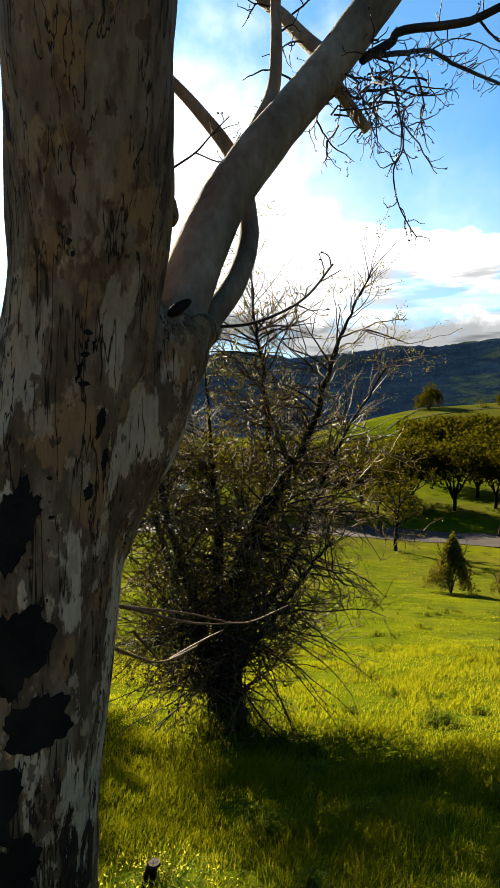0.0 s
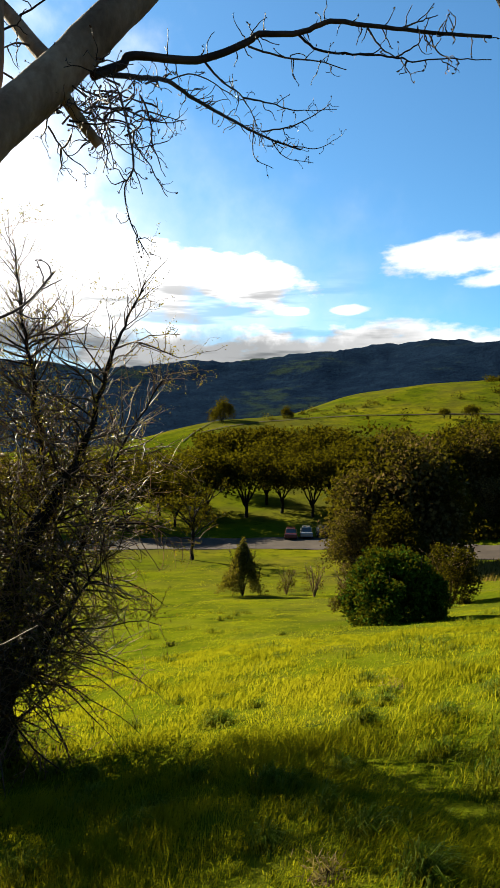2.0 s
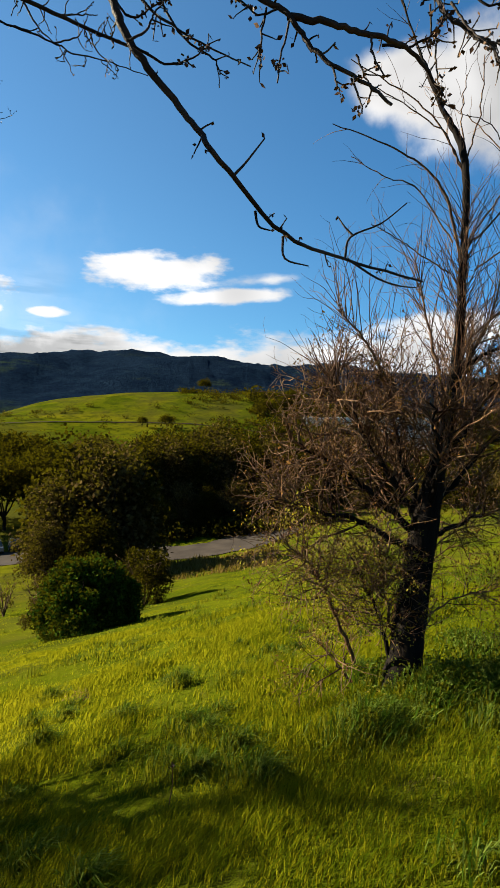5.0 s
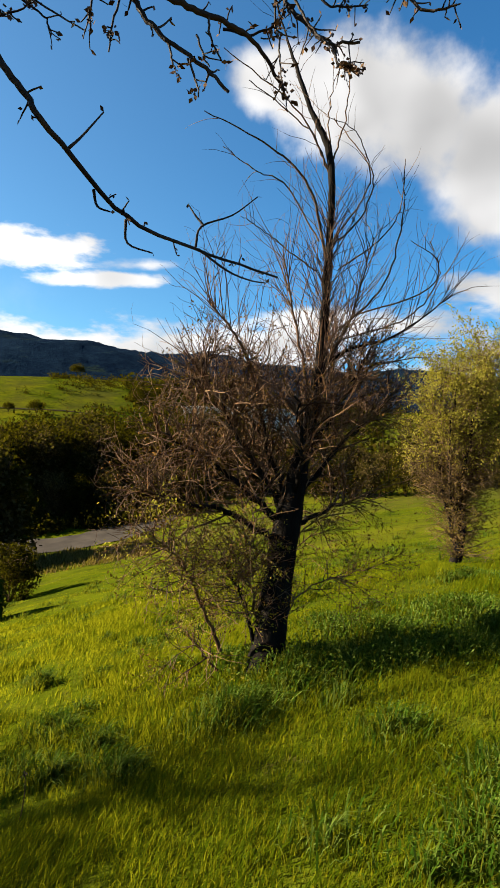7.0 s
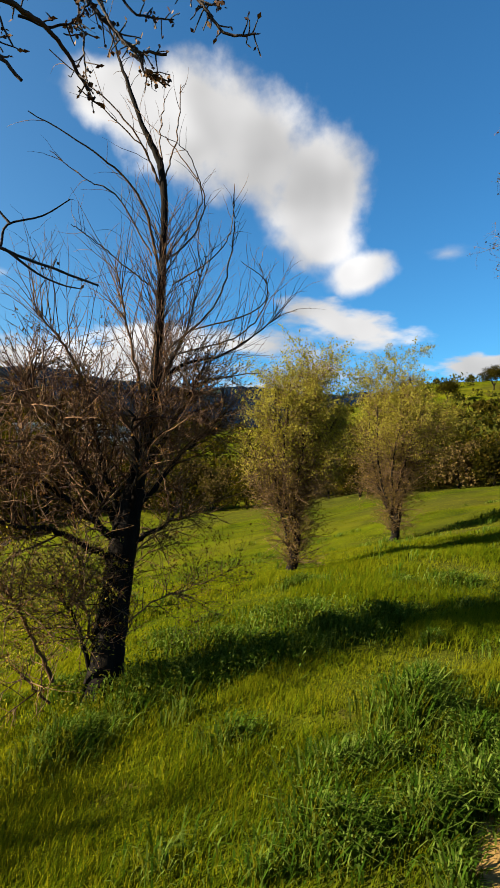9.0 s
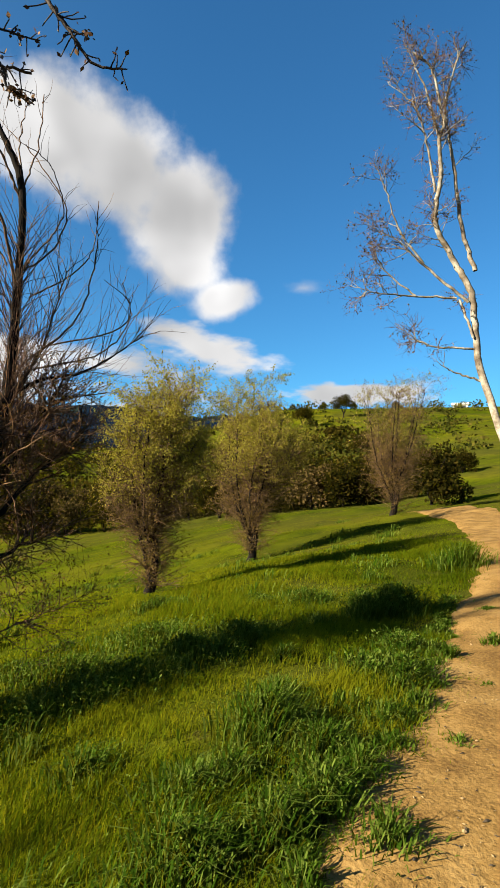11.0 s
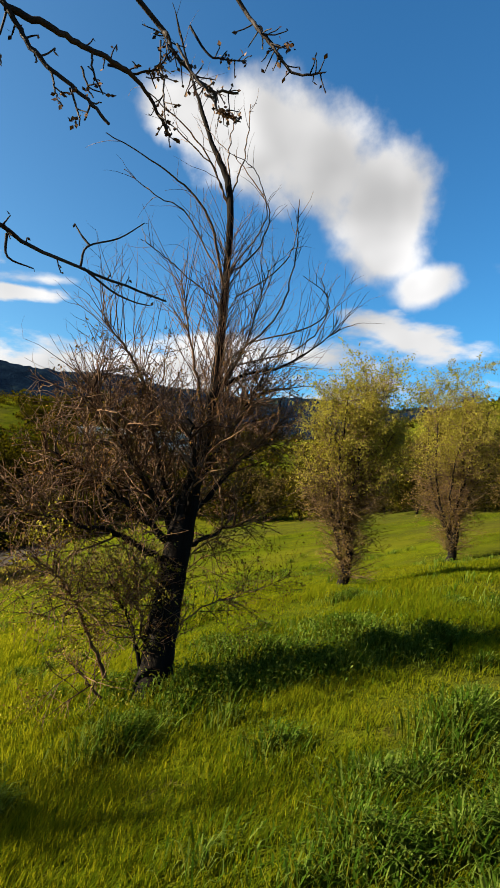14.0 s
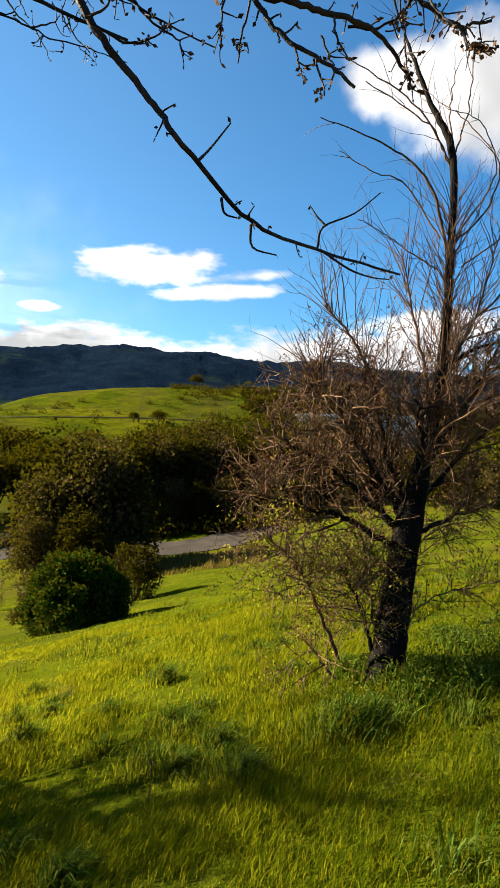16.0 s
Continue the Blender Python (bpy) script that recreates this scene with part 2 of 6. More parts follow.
GLASS = material("window_glass", [(0.0, (0.02, 0.025, 0.03)), (1.0, (0.05, 0.055, 0.06))], 0.6, 6.0, 0.08, 0.0)
RUBBER = material("tyre_rubber", [(0.0, (0.015, 0.015, 0.015)), (1.0, (0.03, 0.03, 0.03))], 4.0, 60.0, 0.85, 0.1)
RED = material("dark_red_paint", [(0.0, (0.06, 0.012, 0.012)), (1.0, (0.09, 0.016, 0.015))], 4.0, 60.0, 0.25, 0.0)
SILVER = material("silver_paint", [(0.0, (0.16, 0.165, 0.17)), (1.0, (0.2, 0.205, 0.21))], 4.0, 60.0, 0.25, 0.0, metallic=0.4)
BLACK = material("black_paint", [(0.0, (0.012, 0.012, 0.014)), (1.0, (0.02, 0.02, 0.022))], 4.0, 60.0, 0.25, 0.0)
METAL = material("galvanised_steel", [(0.0, (0.5, 0.5, 0.5)), (1.0, (0.65, 0.65, 0.65))], 4.0, 60.0, 0.4, 0.0, metallic=0.8)


def sycamore_bark():
    m = bpy.data.materials.new("sycamore_bark")
    m.use_nodes = True
    N = Nodes(m.node_tree)
    co = N.tree.nodes.new("ShaderNodeTexCoord").outputs["Object"]
    tall = N.add("ShaderNodeMapping", Vector=co, Scale=(1, 1, 0.3)).outputs[0]
    flat = N.add("ShaderNodeMapping", Vector=co, Scale=(1, 1, 0.55)).outputs[0]
    patch, blot, fine = N.noise(tall, 5.5, 5.0, 0.6), N.noise(flat, 15.0, 5.0, 0.65), N.noise(tall, 70.0, 4.0)
    height = N.add("ShaderNodeSeparateXYZ", Vector=co).outputs[2]
    # brown bark, tan where it has flaked, pale where big plates have peeled away
    base = N.ramp(N.span(N.noise(tall, 16.0, 5.0, 0.65), 0.3, 0.7), [(0.0, (0.042, 0.024, 0.011)), (0.5, (0.085, 0.052, 0.027)), (1.0, (0.14, 0.095, 0.055))])
    base = N.mix(N.math("MULTIPLY", N.span(N.noise(flat, 7.0, 4.0, 0.6), 0.53, 0.58), 0.8), base, (0.17, 0.09, 0.035))
    # pale plates fade upwards: the upper trunk's shade is put into the colour
    dim_high = N.span(height, 3.1, 1.8, 0.12, 0.9)
    base = N.mix(N.math("MULTIPLY", N.span(patch, 0.515, 0.54), dim_high), base, (0.34, 0.245, 0.155))
    base = N.mix(N.math("MULTIPLY", N.span(N.math("ADD", blot, N.span(height, 2.2, 0.6, -0.03, 0.05)), 0.56, 0.59), dim_high), base, (0.24, 0.165, 0.1))
    base = N.mix(N.math("MULTIPLY", N.span(N.noise(flat, 21.0, 3.0, 0.6), 0.6, 0.64), 0.75), base, (0.0525, 0.02447, 0.01048))
    scar_low = N.math("ADD", N.noise(tall, 6.0, 6.0, 0.68), N.span(height, 1.9, 0.4, 0.0, 0.17))
    base = N.mix(N.span(scar_low, 0.63, 0.66), base, (0.0126, 0.007866, 0.005642))
    specks = N.span(N.noise(flat, 42.0, 2.0, 0.5), 0.69, 0.72)
    base = N.mix(N.math("MULTIPLY", specks, N.span(height, 2.6, 2.0)), base, (0.0168, 0.00874, 0.004836))
    base = N.mix(N.math("MULTIPLY", N.span(fine, 0.4, 0.7), 0.3), base, (0.0735, 0.03933, 0.02015))
    seam = N.noise(N.add("ShaderNodeMapping", Vector=co, Scale=(1, 1, 0.06)).outputs[0], 24.0, 3.0, 0.6)
    line = N.span(N.math("ABSOLUTE", N.math("SUBTRACT", seam, 0.5)), 0.002, 0.02)
    broken = N.math("MAXIMUM", line, N.span(N.noise(tall, 12.0, 3.0), 0.53, 0.56))
    base = N.mix(broken, (0.016, 0.010, 0.005), base)
    shader = N.add("ShaderNodeBsdfPrincipled", Base_Color=base, Roughness=0.9)
    N.put(shader, "Specular IOR Level", 0.08)
    high = N.math("ADD", N.math("MULTIPLY", broken, 0.7), N.math("ADD", fine, N.math("MULTIPLY", blot, 1.5)))
    N.put(shader, "Normal", N.add("ShaderNodeBump", Strength=0.7, Distance=0.012, Height=high).outputs[0])
    N.add("ShaderNodeOutputMaterial", Surface=shader.outputs[0])
    return m


BARK_PALE = sycamore_bark()
BARK_WHITE = material("white_bark", [(0.0, (0.049, 0.035, 0.0252)), (0.5, (0.14, 0.1155, 0.0875)), (1.0, (0.28, 0.252, 0.217))], 5.0, 40.0, 0.7, 0.4, 30.0)
BARK_LIMB = material("smooth_limb_bark", [(0.0, (0.062, 0.043, 0.027)), (0.5, (0.125, 0.09, 0.06)), (1.0, (0.21, 0.16, 0.11))], 5.0, 40.0, 0.9, 0.4, 50.0, stretch=(1, 1, 0.6))
BLACKENED = material("scar_and_crevice_black", [(0.0, (0.004, 0.0035, 0.003)), (1.0, (0.012, 0.010, 0.008))], 9.0, 60.0, 0.9, 0.6)


def ground_material(name, kind):
    m = bpy.data.materials.new(name)
    m.use_nodes = True
    N = Nodes(m.node_tree)
    co = N.tree.nodes.new("ShaderNodeTexCoord").outputs["Object"]
    if kind == "grass":
        wide, mid, fine = N.noise(co, 0.045, 5.0, 0.6), N.noise(co, 0.5, 6.0, 0.65), N.noise(co, 9.0, 6.0, 0.7)
        base = N.ramp(N.span(wide, 0.3, 0.7), [(0.0, (0.028, 0.042, 0.0014)), (0.5, (0.056, 0.0658, 0.0021)), (1.0, (0.091, 0.0854, 0.0035))])
        base = N.mix(N.span(mid, 0.5, 0.72), base, (0.0084, 0.0182, 0.0014))
        base = N.mix(N.math("MULTIPLY", N.span(fine, 0.42, 0.7), 0.6), base, (0.07, 0.07, 0.0056))
        base = N.mix(N.math("MULTIPLY", N.span(N.noise(co, 2.2, 5.0, 0.7), 0.6, 0.7), 0.55), base, (0.0595, 0.042, 0.014))
        base = N.mix(N.math("MULTIPLY", N.span(N.noise(co, 0.13, 6.0, 0.7), 0.46, 0.66), 0.55), base, (0.0126, 0.021, 0.0021))
        base = N.mix(N.math("MULTIPLY", N.span(N.noise(co, 0.022, 7.0, 0.72), 0.42, 0.58), 0.75), base, (0.0322, 0.0329, 0.007))
        height, strength, dist = N.math("ADD", fine, mid), 0.8, 0.06
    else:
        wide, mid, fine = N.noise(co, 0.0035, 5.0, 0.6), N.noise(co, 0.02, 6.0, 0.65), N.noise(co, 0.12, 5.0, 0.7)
        # the blue of distance haze is put into the base colour of these woods
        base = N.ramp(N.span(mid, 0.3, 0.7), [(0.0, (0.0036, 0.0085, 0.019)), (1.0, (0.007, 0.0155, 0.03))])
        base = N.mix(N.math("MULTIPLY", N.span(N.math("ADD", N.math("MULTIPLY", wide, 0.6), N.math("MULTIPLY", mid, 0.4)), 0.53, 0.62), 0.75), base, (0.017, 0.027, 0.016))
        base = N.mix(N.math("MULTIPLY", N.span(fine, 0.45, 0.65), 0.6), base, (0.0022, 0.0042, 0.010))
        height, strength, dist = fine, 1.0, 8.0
    shader = N.add("ShaderNodeBsdfPrincipled", Base_Color=base, Roughness=0.95)
    N.put(shader, "Specular IOR Level", 0.0)
    N.put(shader, "Normal", N.add("ShaderNodeBump", Strength=strength, Distance=dist, Height=height).outputs[0])
    N.add("ShaderNodeOutputMaterial", Surface=shader.outputs[0])
    return m


MEADOW = ground_material("meadow", "grass")
HAZED_FOREST = ground_material("hazed_mountain_woods", "forest")

# ---- the lie of the land ----
# heights against the eye by heading and distance: near as metres, further off as degrees
AZ = np.array([-120, -30, 0, 20, 35, 50, 65, 80, 92, 106, 125, 180], float)
NEAR_D = np.array([0, 2.5, 5, 8, 12, 18], float)
NEAR_Z = np.array([
    (-1.5, -1.5, -1.6, -1.8, -2.0), (-2.3, -3.0, -3.9, -5.0, -6.6), (-2.4, -3.15, -4.1, -5.3, -7.0), (-2.25, -2.9, -3.7, -4.75, -6.5),
    (-2.1, -2.6, -3.25, -4.15, -5.75), (-1.9, -2.2, -2.65, -3.4, -4.8), (-1.7, -1.85, -2.2, -2.9, -4.0), (-1.5, -1.55, -1.85, -2.4, -3.1),
    (-1.38, -1.38, -1.5, -1.8, -2.3), (-1.32, -1.36, -1.45, -1.5, -1.5), (-1.35, -1.3, -1.2, -1.0, -0.7), (-1.4, -1.2, -0.9, -0.4, 0.4)])
MID_D = np.array([25, 45, 65, 85, 120, 190, 260, 400], float)
MID_AZ = np.array([-120, -30, 0, 11, 16, 20, 24, 28, 32, 37, 43, 50, 65, 80, 92, 106, 125, 180], float)
MID_EL = np.array([
    (-4, -3, -3, -3, -2, 0, 1, 0), (-18.5, -15, -12.5, -10.5, -7, -4, -2, -2), (-18.7, -15.5, -12.6, -10.4, -7, -3, -2, -2),
    (-18.4, -15.4, -12.5, -10.2, -7, 0.2, -0.8, -2), (-18.2, -15.4, -12.5, -10.2, -7, 1.7, 0.3, -1.5), (-18, -15.4, -12.5, -10.1, -7, 1.8, 1.0, -1),
    (-17.8, -15.2, -12.4, -10, -6.8, 1.8, 2.1, 0), (-17.5, -15, -12.2, -10, -6.5, 1.7, 3.9, 1), (-17.2, -14.7, -12.1, -9.9, -6.2, 1.6, 4.9, 2), (-16.7, -14.2, -11.9, -9.8, -6, 1.6, 5.5, 2.5),
    (-15.4, -13.3, -11.5, -9.1, -5, 1.4, 5.7, 2.5), (-14, -12.3, -11, -8.4, -4, 1.0, 5.9, 2.5),
    (-11.5, -9, -7.2, -6, -3.5, 0, 3.2, 1), (-9, -6.6, -5.3, -4.6, -2.5, 1, 3, 2), (-6, -4, -3, -2.4, 0, 5, 7.5, 5),
    (-2.8, -2.1, -1.6, -0.8, 1.5, 6, 7.4, 5), (0, 1, 2, 3, 4, 6, 7, 5), (3, 4, 5, 5, 6, 7, 7, 5)])
RIDGE_AZ = [-180, -120, -30, 5, 15, 26, 36, 46, 55, 65, 75, 90, 110, 180]
RIDGE_EL = [5, 5, 6.0, 6.4, 7.0, 8.3, 9.7, 9.2, 8.3, 7.4, 6.8, 6.2, 5, 5]
FAR_D = np.array([800, 1900, 2700, 4600], float)


def land_grid():
    knots = np.concatenate([NEAR_D, MID_D, FAR_D])
    az_knots = np.concatenate([AZ - 360, AZ, AZ + 360])
    mid_knots = np.concatenate([MID_AZ - 360, MID_AZ, MID_AZ + 360])
    azs = np.arange(-180, 180.1, 0.5)
    ridge = np.interp(azs, RIDGE_AZ, RIDGE_EL)
    table = np.zeros((len(azs), len(knots)))
    table[:, 0] = -EYE
    for j in range(5):
        table[:, 1 + j] = np.interp(azs, az_knots, np.tile(NEAR_Z[:, j], 3))
    for j in range(8):
        table[:, 6 + j] = MID_D[j] * np.tan(np.radians(np.interp(azs, mid_knots, np.tile(MID_EL[:, j], 3))))
    for j, k in enumerate((-0.2, 1.0, 0.75, 0.2)):
        table[:, 14 + j] = FAR_D[j] * np.tan(np.radians(ridge * k))
    steps = np.linspace(0, np.log(1 + 4600 / 3.0), 400)
    ds = 3.0 * (np.exp(steps) - 1)
    grid = np.stack([np.interp(ds, knots, row) for row in table])

    def soften(rows, width, axis):
        k = np.exp(-0.5 * (np.arange(-3 * width, 3 * width + 1) / width) ** 2)
        k /= k.sum()
        pad = [(3 * width, 3 * width) if a == axis else (0, 0) for a in (0, 1)]
        big = np.pad(rows, pad, mode="wrap" if axis == 0 else "edge")
        return np.apply_along_axis(lambda r: np.convolve(r, k, mode="valid"), axis, big)

    # soft swells near by, a crisper crest on the hills
    far = np.clip((ds - 100) / 60, 0, 1)[None]
    return soften(soften(grid, 9, 0), 6, 1) * (1 - far) + soften(soften(grid, 4, 0), 4, 1) * far


LAND = land_grid()


def vnoise(x, y, seed=0):
    """Smooth lattice noise from -1 to 1."""
    xi, yi = np.floor(x), np.floor(y)
    fx, fy = x - xi, y - yi
    fx, fy = fx * fx * (3 - 2 * fx), fy * fy * (3 - 2 * fy)

    def grid(i, j):
        s = np.sin(i * 127.1 + j * 311.7 + seed * 74.7) * 43758.5453
        return (s - np.floor(s)) * 2 - 1

    low = grid(xi, yi) * (1 - fx) + grid(xi + 1, yi) * fx
    high = grid(xi, yi + 1) * (1 - fx) + grid(xi + 1, yi + 1) * fx
    return low * (1 - fy) + high * fy


def ground_z(x, y):
    """The height of the land at plan places (arrays or numbers)."""
    x, y = np.asarray(x, float), np.asarray(y, float)
    d = np.hypot(x, y)
    i = (np.degrees(np.arctan2(x, y)) + 180) / 0.5
    j = np.log(1 + np.minimum(d, 4590) / 3.0) / np.log(1 + 4600 / 3.0) * 399
    i0, j0 = np.clip(i.astype(int), 0, 719), np.clip(j.astype(int), 0, 398)
    fi, fj = i - i0, j - j0
    z = (LAND[i0, j0] * (1 - fi) + LAND[i0 + 1, j0] * fi) * (1 - fj) + (LAND[i0, j0 + 1] * (1 - fi) + LAND[i0 + 1, j0 + 1] * fi) * fj
    roll = 0.05 * vnoise(x * 1.1, y * 1.1, 1) + 0.06 * vnoise(x * 0.45, y * 0.45, 2) + 0.1 * vnoise(x * 0.16, y * 0.16, 3)
    roll = roll * np.clip((d - 1.5) / 5, 0, 1) + 0.5 * vnoise(x * 0.04, y * 0.04, 4) * np.clip((d - 25) / 60, 0, 1)
    craggy = 24 * vnoise(x * 0.0045, y * 0.0045, 5) + 10 * vnoise(x * 0.011, y * 0.011, 6) + 5 * vnoise(x * 0.028, y * 0.028, 7) + 4 * vnoise(x * 0.08, y * 0.08, 8)
    return z + EYE + roll + craggy * np.clip((d - 1000) / 700, 0, 1)


def spot(az, d, up=0.0):
    """A place on the ground at a heading and distance from where the eye looks that way."""
    p = heading(az) * d
    x, y = p.x + np.interp(az, [5, 30, 60], [0.1, 0.35, 0.5]), p.y - np.interp(az, [5, 30, 60], [0.0, 0.1, 0.2])
    return Vector((x, y, float(ground_z(x, y)) + up))


# ---- building helpers ----


def mesh_from(name, verts, faces, mat, smooth=False):
    me = bpy.data.meshes.new(name)
    me.from_pydata(verts if isinstance(verts, list) else verts.tolist(), [], faces if isinstance(faces, list) else faces.tolist())
    me.materials.append(mat)
    if smooth:
        me.shade_smooth()
    me.update()
    return me


def part(name, data, mat=None, parent=None, label="", kind=""):
    """Links a bmesh or a mesh as one object under a thing or a part."""
    if isinstance(data, bmesh.types.BMesh):
        me = bpy.data.meshes.new(name)
        data.to_mesh(me)
        data.free()
    else:
        me = data
    if mat is not None and not me.materials:
        me.materials.append(mat)
    ob = new(name, me)
    ob.parent = parent
    return tagged(ob, label=label, kind=kind)


def thing(name, place, label, category, group="", kind="", turn=0.0):
    ob = new(name)
    ob.matrix_world = pose(*place, 0, 0, turn)
    ob.empty_display_size = 0.2
    return tagged(ob, label, category, group, kind)


def tubes(name, lines, mat, sides=5, cap=True):
    """One mesh of tapered tubes; each line is (points n x 3, radii n)."""
    verts, faces, base = [], [], 0
    ring = np.arange(sides) * 2 * np.pi / sides
    for pts, rad in lines:
        pts, rad = np.asarray(pts, float), np.asarray(rad, float)
        n = len(pts)
        t = np.gradient(pts, axis=0)
        t /= np.linalg.norm(t, axis=1)[:, None] + 1e-9
        ref = np.array([0.0, 0.0, 1.0]) if abs(t[0, 2]) < 0.9 else np.array([1.0, 0.0, 0.0])
        a = np.cross(t, ref)
        a /= np.linalg.norm(a, axis=1)[:, None] + 1e-9
        b = np.cross(t, a)
        v = pts[:, None] + rad[:, None, None] * (np.cos(ring)[None, :, None] * a[:, None] + np.sin(ring)[None, :, None] * b[:, None])
        verts.append(v.reshape(-1, 3))
        i = np.arange(n - 1)[:, None] * sides + np.arange(sides)[None]
        k = np.arange(n - 1)[:, None] * sides + (np.arange(sides)[None] + 1) % sides
        f = np.stack([i, k, k + sides, i + sides], -1).reshape(-1, 4) + base
        faces.append(f)
        base += n * sides
    me = mesh_from(name, np.concatenate(verts), np.concatenate(faces), mat, True)
    return me


def smooth_line(points, n=12):
    """A Catmull-Rom line through a few points."""
    p = np.asarray(points, float)
    p = np.vstack([2 * p[0] - p[1], p, 2 * p[-1] - p[-2]])
    out = []
    for i in range(1, len(p) - 2):
        for s in np.linspace(0, 1, n, endpoint=False):
            out.append(0.5 * (2 * p[i] + (p[i + 1] - p[i - 1]) * s + (2 * p[i - 1] - 5 * p[i] + 4 * p[i + 1] - p[i + 2]) * s * s + (3 * p[i] - p[i - 1] - 3 * p[i + 1] + p[i + 2]) * s ** 3))
    out.append(p[-2])
    return np.array(out)


def limb(points, r0, r1, n=8, rng=None, wobble=0.0):
    line = smooth_line(points, n)
    if rng is not None and wobble:
        line[1:-1] += rng.normal(0, wobble, (len(line) - 2, 3))
    return line, np.linspace(r0, r1, len(line))


def shoots(rng, parents, count, length, r0, lift=0.3, spread=0.8, wander=0.12, steps=6, start=0.15, bend=(0, 0, 0), taper=0.25, end=1.0):
    """Side shoots that leave random places of the parent lines."""
    size = np.array([np.linalg.norm(np.diff(p, axis=0), axis=1).sum() for p, _ in parents])
    pick = rng.choice(len(parents), count, p=size / size.sum())
    out = []
    for k in pick:
        pts, rad = parents[k]
        s = start + (end - start) * rng.random() ** 0.8
        at = s * (len(pts) - 1)
        i = min(int(at), len(pts) - 2)
        p = pts[i] + (pts[i + 1] - pts[i]) * (at - i)
        d = pts[i + 1] - pts[i]
        d = d / (np.linalg.norm(d) + 1e-9)
        side = rng.normal(0, 1, 3)
        side -= d * side.dot(d)
        side /= np.linalg.norm(side) + 1e-9
        d = d * (1 - spread) + side * spread + np.array([0, 0, lift])
        d /= np.linalg.norm(d)
        ln = length * rng.uniform(0.45, 1.25) * (1.15 - 0.5 * s)
        line = [p]
        for j in range(steps):
            d = d + rng.normal(0, wander, 3) + np.asarray(bend) / steps
            d /= np.linalg.norm(d)
            line.append(line[-1] + d * ln / steps)
        r = min(r0, rad[i] * 0.8)
        out.append((np.array(line), np.linspace(r, max(r * taper, 0.0008), steps + 1)))
    return out


def leaves(name, rng, centres, size, mat, slim=0.5, hang=0.0):
    """Many small folded leaves, one mesh."""
    n = len(centres)
    c = np.asarray(centres, float)
    u = rng.normal(0, 1, (n, 3))
    u[:, 2] -= hang
    u /= np.linalg.norm(u, axis=1)[:, None]
    w = np.cross(u, rng.normal(0, 1, (n, 3)))
    w /= np.linalg.norm(w, axis=1)[:, None] + 1e-9
    nrm = np.cross(u, w)
    ln = size * rng.uniform(0.6, 1.4, (n, 1))
    tip, mid = c + u * ln, c + u * ln * 0.45 + nrm * ln * 0.12
    a, b = mid + w * ln * slim * 0.5 - nrm * ln * 0.1, mid - w * ln * slim * 0.5 - nrm * ln * 0.1
    v = np.stack([c, a, tip, b], 1).reshape(-1, 3)
    i = np.arange(n)[:, None] * 4
    f = np.concatenate([i + [0, 1, 2], i + [0, 2, 3]])
    return mesh_from(name, v, f, mat)


def along(rng, lines, count, jitter=0.03, start=0.2):
    """Random places on or close to lines."""
    pick = rng.integers(0, len(lines), count)
    s = start + (1 - start) * rng.random(count)
    out = np.empty((count, 3))
    for m, (k, q) in enumerate(zip(pick, s)):
        p = lines[k][0]
        at = q * (len(p) - 1)
        i = min(int(at), len(p) - 2)
        out[m] = p[i] + (p[i + 1] - p[i]) * (at - i)
    return out + rng.normal(0, jitter, (count, 3))


def lumps(rng, count, centre, half, seed_clumps=14, tight=0.32, floor=0.25, shell=0.45):
    """Places that gather in clumps on a crown's outer shell."""
    k = rng.normal(0, 1, (seed_clumps, 3))
    k /= np.linalg.norm(k, axis=1)[:, None]
    k[:, 2] = np.abs(k[:, 2]) * (1 + floor) - floor
    k *= rng.uniform(shell, 1.0, (seed_clumps, 1))
    p = k[rng.integers(0, seed_clumps, count)]
    q = rng.normal(0, 1, (count, 3))
    q /= np.linalg.norm(q, axis=1)[:, None]
    p = p + q * tight * rng.uniform(0.5, 1.1, (count, 1))
    return np.asarray(centre) + p * np.asarray(half)


# ---- the ground ----


def build_ground():
    az = np.concatenate([np.arange(-45, 130, 0.5), np.arange(130, 315, 3.0)])
    d = np.concatenate([[0.0], 0.35 * 1.038 ** np.arange(0, 256)])
    d = d[d < 4500]
    A, D = np.meshgrid(np.radians(az), d, indexing="ij")
    x, y = D * np.sin(A), D * np.cos(A)
    verts = np.stack([x, y, ground_z(x, y)], -1).reshape(-1, 3)
    na, nd = len(az), len(d)
    i, j = np.meshgrid(np.arange(na), np.arange(nd - 1), indexing="ij")
    k = (i + 1) % na
    faces = np.stack([i * nd + j, k * nd + j, k * nd + j + 1, i * nd + j + 1], -1).reshape(-1, 4)
    me = mesh_from("ground", verts, faces[:, ::-1], MEADOW, True)
    me.materials.append(HAZED_FOREST)
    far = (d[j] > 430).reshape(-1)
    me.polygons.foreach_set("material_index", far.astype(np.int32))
    ob = new("ground", me)
    tagged(ob, "green grassy hillside falling to a valley and wooded mountains", "hillside", kind="structure")


build_ground()


